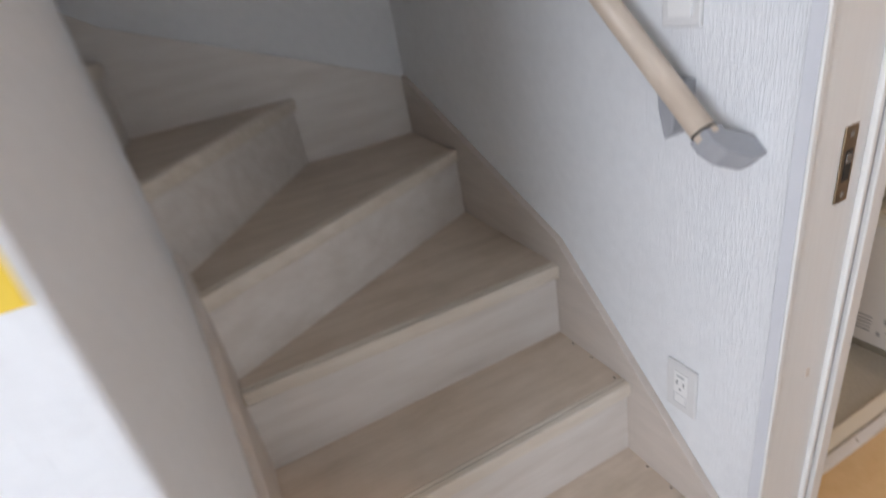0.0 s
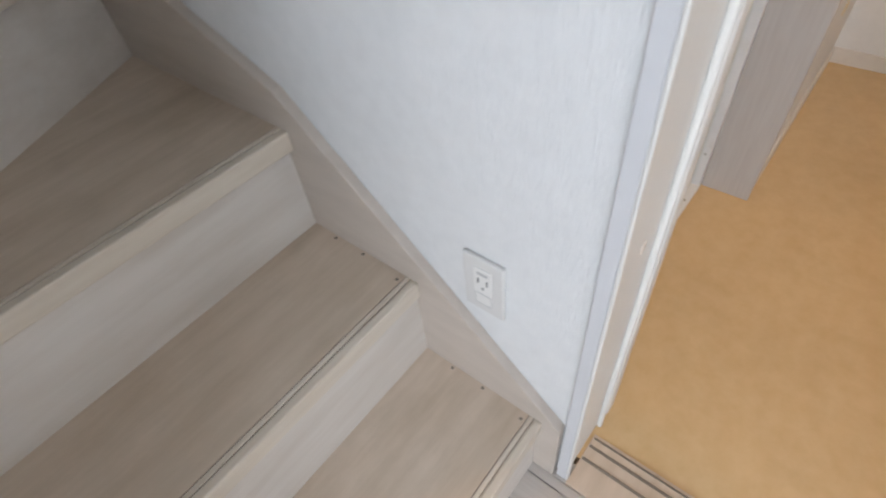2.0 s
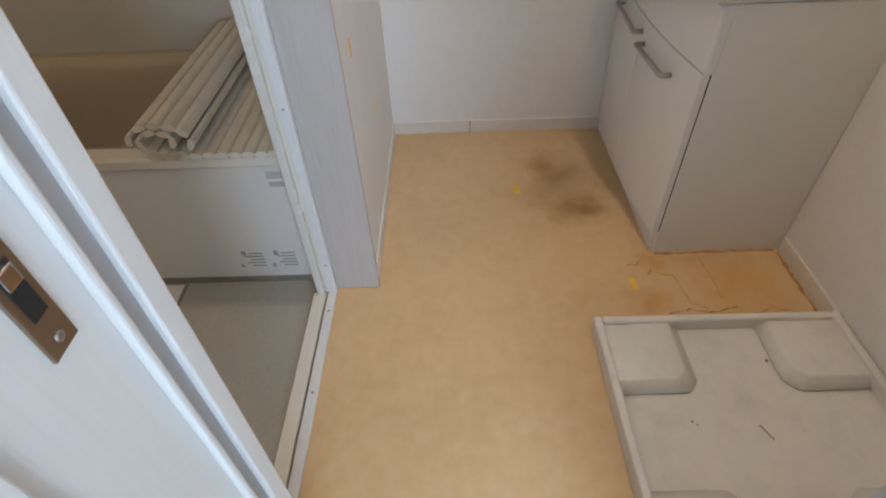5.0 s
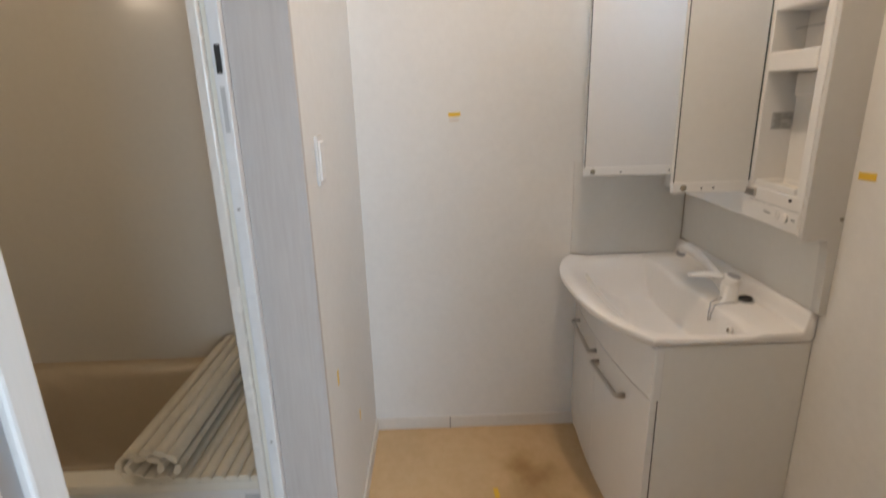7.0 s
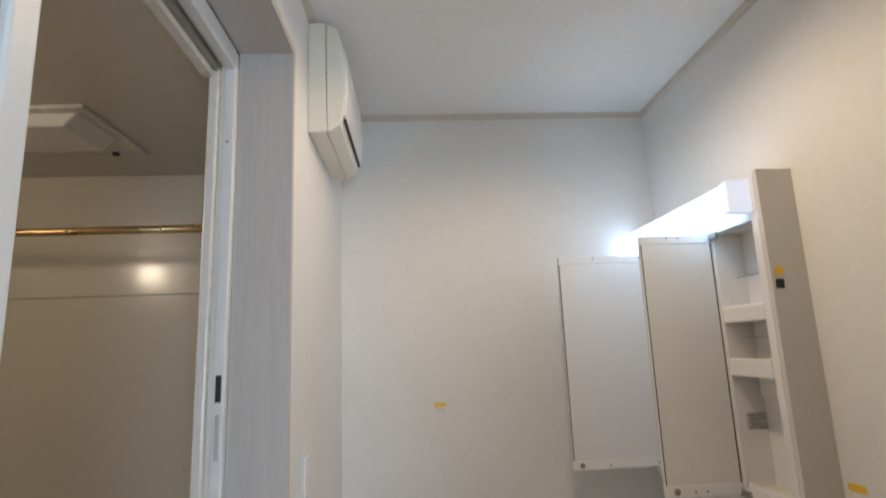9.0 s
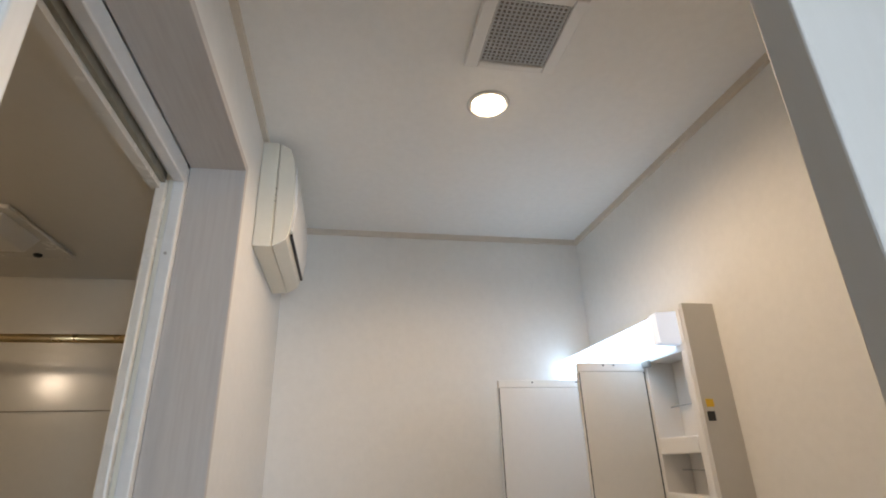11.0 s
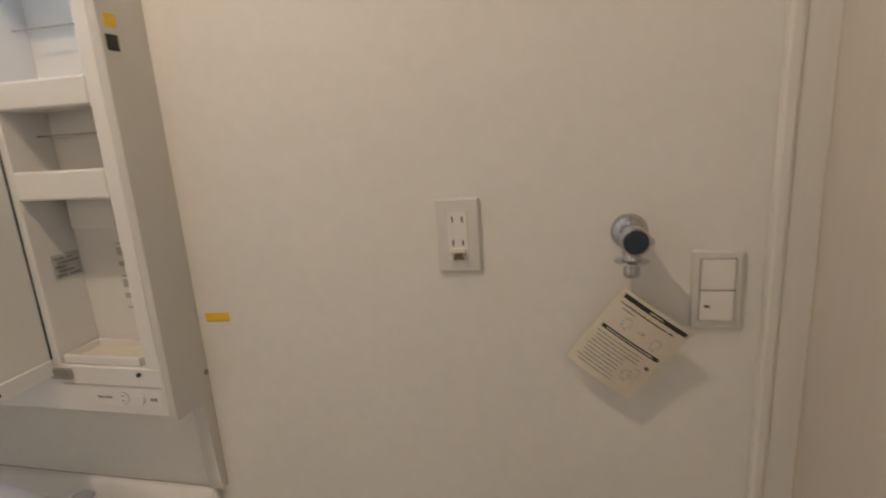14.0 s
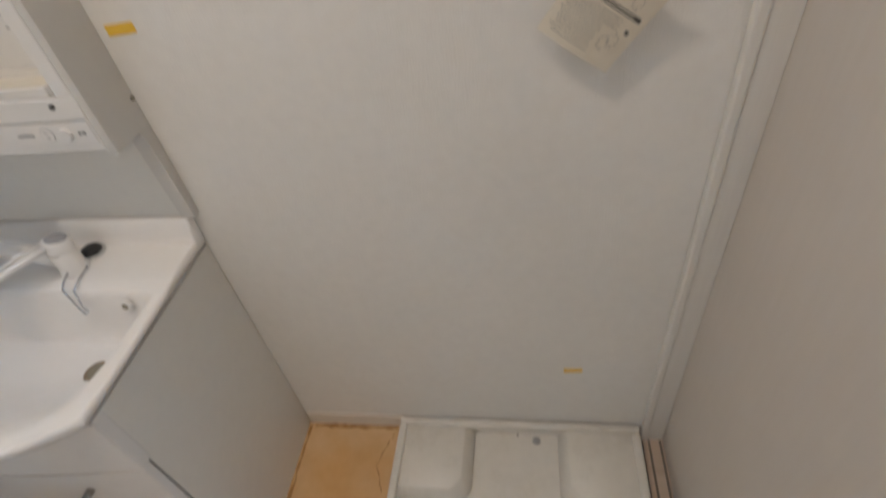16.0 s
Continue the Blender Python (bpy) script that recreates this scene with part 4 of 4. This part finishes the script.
part("top_board", B(1.8322, 2.592, YS + 0.010, CF - 0.002, 1.872, 1.895, bevel=0.002), PLASTIC, mc)
part("divider", B(2.046, 2.070, YS + 0.010, CF, 1.155, 1.872, bevel=0.002), PLASTIC, mc)
part("divider", B(2.40, 2.415, YS + 0.010, CF, 1.155, 1.872), PLASTIC, mc)
part("front_stile", B(1.8322, 1.861, CF - 0.016, CF, 1.155, 1.872, bevel=0.003), PLASTIC, mc)
for z0, z1 in ((1.607, 1.652), (1.458, 1.507)):
    part("shelf_guard", B(1.8615, 2.046, CF - 0.010, CF + 0.001, z0, z1, bevel=0.004), PLASTIC, mc)
    part("shelf", B(1.8325, 2.046, YS + 0.010, CF - 0.0165, z0, z0 + 0.006), PLASTIC, mc)
tray = part("shelf_tray", B(1.878, 2.04, YS + 0.014, CF - 0.006, 1.1555, 1.159, bevel=0.001), CREAM, mc, "shallow cream tray")
for x0, x1, y0, y1 in ((1.876, 2.042, CF - 0.011, CF - 0.005), (1.876, 2.042, YS + 0.012, YS + 0.018), (1.8755, 1.8815, YS + 0.018, CF - 0.011), (2.0365, 2.0425, YS + 0.018, CF - 0.011)):
    part("tray_rim", B(x0, x1, y0, y1, 1.1553, 1.1725, bevel=0.0025), PLASTIC, tray)
part("hanging_box", B(1.93, 2.03, YS + 0.011, -0.80, 1.395, 1.457, bevel=0.004), PLASTIC, mc)
for z in (1.74, 1.565):
    part("shelf_wire", tube(bmesh.new(), [(1.92, -0.79, z), (2.046, -0.79, z)], 0.0018, 6), LABEL, mc)
part("rating_label", B(2.0445, 2.0462, -0.817, -0.760, 1.308, 1.354), LABEL, mc, "silver rating label with unreadable print")
bm = bmesh.new()
for k in range(5):
    box(bm, 2.0435, 2.0446, -0.813 + 0.012 * (k % 3), -0.790 + 0.006 * (k % 2), 1.312 + k * 0.008, 1.3155 + k * 0.008)
    box(bm, 2.0435, 2.0446, -0.784, -0.764 - 0.005 * (k % 2), 1.312 + k * 0.008, 1.3165 + k * 0.008)
part("label_print", bm, PRINT, mc)
bm = bmesh.new()
for k in range(7):
    box(bm, 1.944 + 0.004 * (k % 2), 1.960, YS + 0.0095, YS + 0.0106, 1.235 + k * 0.021, 1.239 + k * 0.021 + 0.006 * (k % 3))
part("warning_print", bm, LABEL, mc)
cp = part("control_panel", B(1.836, 1.995, CF - 0.002, CF + 0.002, 1.077, 1.115, bevel=0.0015), PLASTIC, mc)
part("knob", lathe(bmesh.new(), [(0.0115, 0), (0.0115, 0.006), (0.010, 0.0075)], pose(1.884, CF + 0.001, 1.096, -90), 20), PLASTIC, cp)
part("outlet", lathe(bmesh.new(), [(0.0125, 0), (0.0125, 0.001), (0.0118, 0.0014)], pose(1.919, CF + 0.0015, 1.096, -90), 20), LABEL, cp)
part("outlet_face", lathe(bmesh.new(), [(0.0115, 0), (0.0115, 0.0016), (0.0105, 0.002)], pose(1.919, CF + 0.0015, 1.096, -90), 20), PLASTIC, cp)
for z in (1.100, 1.0905):
    part("slot", B(1.916, 1.922, CF + 0.003, CF + 0.0042, z, z + 0.0015), PRINT, cp)
bm = bmesh.new()
for k in range(7):
    box(bm, 1.945 + k * 0.0045, 1.948 + k * 0.0045, CF + 0.0015, CF + 0.0026, 1.094, 1.098)
part("panel_print", bm, PRINT, cp)
bm = bmesh.new()
for k in range(2):
    box(bm, 1.848 + k * 0.008, 1.854 + k * 0.008, CF + 0.0015, CF + 0.0026, 1.093, 1.099)
part("panel_print", bm, PRINT, cp)
part("panel_slot", B(1.836, 2.046, CF + 0.0005, CF + 0.0018, 1.1175, 1.1195), LABEL, mc)
part("catch_screw", lathe(bmesh.new(), [(0.004, 0), (0.004, 0.004), (0.002, 0.005)], pose(1.877, CF, 1.143, -90), 10), DARK, mc)


def mirror_door(x, y_free, hinge_y, swing):
    """A door standing open at right angles to the cabinet; white back, mirror front."""
    d = part("door", B(x - 0.011, x + 0.004, y_free, hinge_y, 1.165, 1.850, bevel=0.001), DOOR_BACK if swing else SIDE, mc)
    for z0, z1 in ((1.135, 1.166), (1.849, 1.876)):
        part("door_strip", B(x - 0.013, x + 0.006, y_free - 0.002, hinge_y, z0, z1, bevel=0.002), PLASTIC, d)
    part("mirror", B(x + 0.004, x + 0.008, y_free, hinge_y, 1.166, 1.849), MIRROR, d)
    part("edge_seal", B(x - 0.0118, x + 0.0085, y_free - 0.003, y_free - 0.0005, 1.167, 1.848), EDGE, d)
    part("edge_seal", B(x - 0.0118, x - 0.0112, hinge_y - 0.003, hinge_y, 1.167, 1.848), EDGE, d)
    part("magnet", lathe(bmesh.new(), [(0.009, 0), (0.009, 0.0012), (0.006, 0.0018)], look((x - 0.0128, hinge_y - 0.03, 1.150), (5, hinge_y - 0.03, 1.150)), 16), GRIME, d)
    for k in ((0.18, 0.65) if swing else (0.46, 0.62)):
        yy = y_free + (hinge_y - y_free) * k
        part("screw", lathe(bmesh.new(), [(0.003, 0), (0.003, 0.0012), (0.002, 0.0016)], look((x - 0.0128, yy, 1.148), (5, yy, 1.148)), 8), DARK, d)
        part("screw", lathe(bmesh.new(), [(0.003, 0), (0.003, 0.0012), (0.002, 0.0016)], look((x - 0.0128, yy, 1.868), (5, yy, 1.868)), 8), DARK, d)
    return d


d1 = mirror_door(2.432, CF + 0.004, -0.36, True)
d2 = mirror_door(2.071, CF + 0.004, -0.511, False)
d3 = part("door", B(2.445, 2.604, CF + 0.001, CF + 0.016, 1.14, 1.872, bevel=0.001), SIDE, mc)
part("mirror", B(2.445, 2.604, CF + 0.016, CF + 0.019, 1.165, 1.85), MIRROR, d3)
for z in (1.139, 1.868):
    part("hinge", B(2.022, 2.066, CF - 0.004, CF + 0.008, z - 0.010, z + 0.010, bevel=0.002), STEEL, mc)
# lamp box along the top
part("diffuser", prism(bmesh.new(), [(CF, 1.892), (CF, 1.9775), (-0.6675, 1.9715), (-0.6675, 1.905), (-0.685, 1.892)], "x", 1.885, 2.600, bevel=0.003), LAMP_COOL, mc, "lit white diffuser")
part("lamp_end", prism(bmesh.new(), [(CF, 1.890), (CF, 1.984), (-0.667, 1.9785), (-0.667, 1.893)], "x", 1.849, 1.884, bevel=0.002), LAMP_END, mc)
part("top_back", B(1.8322, 2.604, YS + 0.010, CF, 1.895, 1.985), PLASTIC, mc)

# ---- bathroom ----
BX0, BX1, BY0, BY1, BZ0, BZ1 = 0.95, 2.50, 0.60, 2.2, -0.035, 2.25
structure("floor_bath", B(BX0, 1.80, 0.640, BY1, BZ0 - 0.06, BZ0), BATH_FLOOR, "grey textured bathroom floor pan", "floor")
structure("wall_bath_east", B(BX1, BX1 + 0.05, BY0, BY1, BZ0, BZ1), BATH_WALL, "glossy off-white bathroom wall panel")
structure("wall_bath_north", B(BX0, BX1 + 0.05, BY1, BY1 + 0.05, BZ0, BZ1), BATH_WALL, "glossy off-white bathroom wall panel")
structure("wall_bath_west", B(BX0 - 0.015, BX0, BY0, BY1, BZ0, BZ1), BATH_WALL, "glossy off-white bathroom wall panel")
structure("wall_bath_south", B(1.733, BX1 + 0.05, BY0, 0.648, BZ0, BZ1), BATH_WALL, "off-white bathroom wall panel beside the door")
structure("ceiling_bath", B(BX0, BX1 + 0.05, BY0, BY1 + 0.05, BZ1, BZ1 + 0.05), BATH_CEIL, "cream bathroom ceiling panel", "ceiling")
structure("trim_bath_wall", B(BX1 - 0.002, BX1, 0.648, BY1, 1.793, 1.797), GRIME, "thin horizontal joint in the bath wall panels", "trim")
pl = thing("drying_pole", (2.2, 1.4, 1.968), "brass-coloured drying pole across the bathroom", "pole")
part("pole", tube(bmesh.new(), [(2.2, 0.65, 1.968), (2.2, 1.4, 1.968), (2.2, 2.19, 1.968)], 0.0125, 14), BRASS, pl)
for y in (0.650, 2.186):
    part("socket", lathe(bmesh.new(), [(0.024, 0), (0.024, 0.006), (0.016, 0.010)], look((2.2, y, 1.968), (2.2, y + (-1 if y < 1 else 1), 1.968)) @ Matrix.Rotation(math.pi, 4, "X") @ Matrix.Translation((0, 0, -0.002)), 18), CHROME, pl)
fan = thing("bath_ceiling_fan", (2.09, 1.27, BZ1), "cream bathroom ceiling fan unit", "ceiling fan")
part("plate", B(1.905, 2.27, 1.05, 1.46, BZ1 - 0.012, BZ1, bevel=0.004), BATH_WHITE, fan)
part("cover", prism(bmesh.new(), [(1.075, BZ1 - 0.012), (1.44, BZ1 - 0.012), (1.41, BZ1 - 0.052), (1.11, BZ1 - 0.052)], "x", 1.93, 2.12, bevel=0.005), PLASTIC, fan)
part("sensor", lathe(bmesh.new(), [(0.012, 0), (0.012, 0.006), (0.008, 0.009)], pose(2.235, 1.14, BZ1 - 0.012, 180), 14), DARK, fan)
bm = bmesh.new()
for k in range(7):
    box(bm, 2.145 + k * 0.012, 2.151 + k * 0.012, 1.20, 1.43, BZ1 - 0.0155, BZ1 - 0.0118)
part("louvre", bm, BATH_WALL, fan)
dc = thing("drain_cover", (1.62, 1.24, BZ0), "pale grey plastic cover over the bathroom floor drain", "drain cover")
part("cover_plate", B(1.45, 1.778, 1.086, 1.40, BZ0, BZ0 + 0.005, bevel=0.002), APRON, dc)
part("joint", B(1.44, 1.784, 1.076, 1.41, BZ0, BZ0 + 0.0012), GRIME, dc)

# bathtub: rim, bowl, apron
tb = thing("bathtub", (2.1, 1.4, 0), "beige bathtub with a white apron panel", "bathtub")
TX0, TX1, TY0, TY1, TZ = 1.785, 2.498, 0.650, 2.198, 0.445
bm = bmesh.new()
nu, nv = 44, 72
g = {}
for i in range(nu + 1):
    for j in range(nv + 1):
        x = TX0 + (TX1 - TX0) * i / nu
        y = TY0 + (TY1 - TY0) * j / nv
        u = abs((x - (TX0 + TX1) / 2 - 0.012) / 0.278)
        v = abs((y - 1.30) / 0.56)
        r = (u ** 4 + v ** 4) ** 0.25
        t = min(1, max(0, (1.06 - r) / 0.24))
        t = t * t * (3 - 2 * t)
        g[i, j] = bm.verts.new((x, y, TZ - 0.40 * t))
for i in range(nu):
    for j in range(nv):
        bm.faces.new((g[i, j], g[i + 1, j], g[i + 1, j + 1], g[i, j + 1])).smooth = True
part("bowl", bm, TUB, tb)
part("front_rim", B(TX0 - 0.010, TX0 + 0.055, TY0, TY1, TZ - 0.030, TZ + 0.003, bevel=0.006), CREAM, tb)
part("apron", B(TX0, TX0 + 0.012, TY0 + 0.003, TY1, BZ0 + 0.03, TZ - 0.031), APRON, tb)
part("apron_seal", B(TX0 + 0.003, TX0 + 0.010, TY0, TY1, BZ0, BZ0 + 0.03), GRIME, tb)
part("rating_label", B(TX0 - 0.001, TX0, 0.668, 0.712, 0.372, 0.394), LABEL, tb)
part("rating_label", B(TX0 - 0.001, TX0, 0.668, 0.712, 0.345, 0.362), LABEL, tb)
bm = bmesh.new()
for col, y0 in enumerate((0.70, 0.80)):
    box(bm, TX0 - 0.001, TX0, y0 + 0.052, y0 + 0.066, 0.085, 0.105)
    for k in range(5):
        box(bm, TX0 - 0.001, TX0, y0, y0 + 0.045 + 0.012 * (k % 2), 0.04 + k * 0.013, 0.045 + k * 0.013)
    box(bm, TX0 - 0.001, TX0, y0 + 0.07, y0 + 0.08, 0.035, 0.05)
part("sticker_print", bm, FAINT, tb, "faint printed notices")

# rolled-up slatted cover lying on the tub rim
cv = thing("bath_cover", (2.1, 0.85, TZ), "ivory slatted bath cover half rolled up on the tub", "bath cover")
Z0 = TZ + 0.004
CVX0, CVX1 = 1.772, 2.47


def slat_outline(w):
    """Cross-section of a slat with a rounded top, as (along, height)."""
    return [(-w / 2 + 0.005, 0), (-w / 2, 0.005), (-w / 2, 0.009), (-w / 2 + 0.0035, 0.0135), (-w / 2 + 0.009, 0.0165), (0, 0.0172), (w / 2 - 0.009, 0.0165), (w / 2 - 0.0035, 0.0135), (w / 2, 0.009), (w / 2, 0.005), (w / 2 - 0.005, 0)]


def slat_mesh():
    bm = prism(bmesh.new(), slat_outline(0.0335), "x", CVX0, CVX1)
    me = bpy.data.meshes.new("slat")
    bm.to_mesh(me)
    bm.free()
    me.materials.append(SLAT)
    return me


SLAT_MESH = slat_mesh()


def slat(y, z, turn):
    ob = new("slat", SLAT_MESH)
    ob.parent = cv
    ob.matrix_parent_inverse = cv.matrix_world.inverted()
    ob.matrix_world = Matrix.Translation((0, y, z)) @ Matrix.Rotation(turn, 4, "X")


for k in range(10):
    slat(0.668 + 0.034 * k, Z0, 0)
# the roll: a spiral over the last flat slats
RC = (0.947, Z0 + 0.053)
ang, ry, rz = -math.pi / 2 + 0.45, 0.069, 0.036
for k in range(15):
    # the rounded side of each slat faces away from the roll's middle
    step_y, step_z = -ry * math.sin(ang), rz * math.cos(ang)
    slat(RC[0] + ry * math.cos(ang), RC[1] + rz * math.sin(ang), math.atan2(step_z, step_y) + math.pi)
    ang += 0.034 / math.hypot(step_y, step_z)
    if k >= 8:
        ry, rz = ry - 0.0075, rz - 0.0042

gl = thing("bath_wall_lamp", (0.95, 1.83, 2.085), "oval warm-white bathroom wall lamp, switched on", "wall lamp")
part("base", lathe(bmesh.new(), [(0.05, 0), (0.05, 0.02), (0.04, 0.024)], pose(0.951, 1.83, 2.085, 0, 90)), PLASTIC, gl)
bm = lathe(bmesh.new(), [(0.0, 0.02)] + [(0.06 * math.sin(k * math.pi / 10), 0.075 - 0.06 * math.cos(k * math.pi / 10)) for k in range(1, 10)] + [(0.0, 0.135)], pose(0.951, 1.83, 2.085, 0, 90))
for v in bm.verts:
    v.co.z = 2.085 + (v.co.z - 2.085) * 1.7
part("globe", bm, LAMP_GLOBE, gl).visible_shadow = False

# ---- hall planks ----
for k in range(22):
    w = 0.118
    x0 = -1.8 + k * 0.12
    for j, (y0, y1) in enumerate(((-1.7, -0.78 + 0.3 * (k % 3) - 0.3), (-0.777 + 0.3 * (k % 3) - 0.3, 0.558))):
        x1 = min(x0 + w, 0.739)
        if x0 > 0.56:
            y0 = max(y0, -0.168)
        part("plank", B(x0, x1, y0, y1, -0.012, 0.0, bevel=0.0012, seg=1), PLANK, hall_floor)
part("plank", B(0.7405, 0.785, 0.4655, 0.558, -0.012, 0.0, bevel=0.0012, seg=1), PLANK, hall_floor)

# brown glue lines left on the vinyl beside pan and vanity
RESIDUE = material("glue_residue", (0.46, 0.24, 0.08), 0.6, tint=0.3, grain_scale=60)
gr = random.Random(11)


def residue(points, w):
    """A thin uneven smear along points on the floor."""
    bm = bmesh.new()
    left, right = [], []
    dense = []
    for p, q in zip(points, points[1:]):
        dense += [Vector(p).lerp(Vector(q), k / 9) for k in range(9)]
    dense.append(Vector(points[-1]))
    for i, p in enumerate(dense):
        d = (dense[min(i + 1, len(dense) - 1)] - dense[max(i - 1, 0)]).normalized()
        nrm = Vector((-d.y, d.x))
        k = w * gr.uniform(0.15, 1.0)
        off = nrm * gr.uniform(-0.003, 0.003)
        left.append(bm.verts.new((*(p + off + nrm * k), 0.0012)))
        right.append(bm.verts.new((*(p + off - nrm * k), 0.0012)))
    for i in range(len(left) - 1):
        bm.faces.new((right[i], right[i + 1], left[i + 1], left[i]))
    return tagged(part("glue_residue", bm, RESIDUE), "thin brown glue residue line on the vinyl floor", "residue", "glue marks")


residue([(1.585, -0.40), (1.60, -0.47), (1.585, -0.52), (1.605, -0.60)], 0.0035)
residue([(1.57, -0.62), (1.60, -0.70), (1.565, -0.795)], 0.0025)
residue([(1.82, -0.815), (1.70, -0.812), (1.55, -0.816)], 0.008)
residue([(1.832, -0.43), (1.833, -0.62), (1.832, -0.81)], 0.006)
residue([(1.74, -0.42), (1.735, -0.46), (1.62, -0.475), (1.60, -0.52)], 0.002)
residue([(1.80, -0.37), (1.78, -0.36), (1.785, -0.33)], 0.003)
residue([(1.76, -0.40), (1.74, -0.385)], 0.004)
residue([(1.82, -0.56), (1.72, -0.57), (1.64, -0.575)], 0.0015)
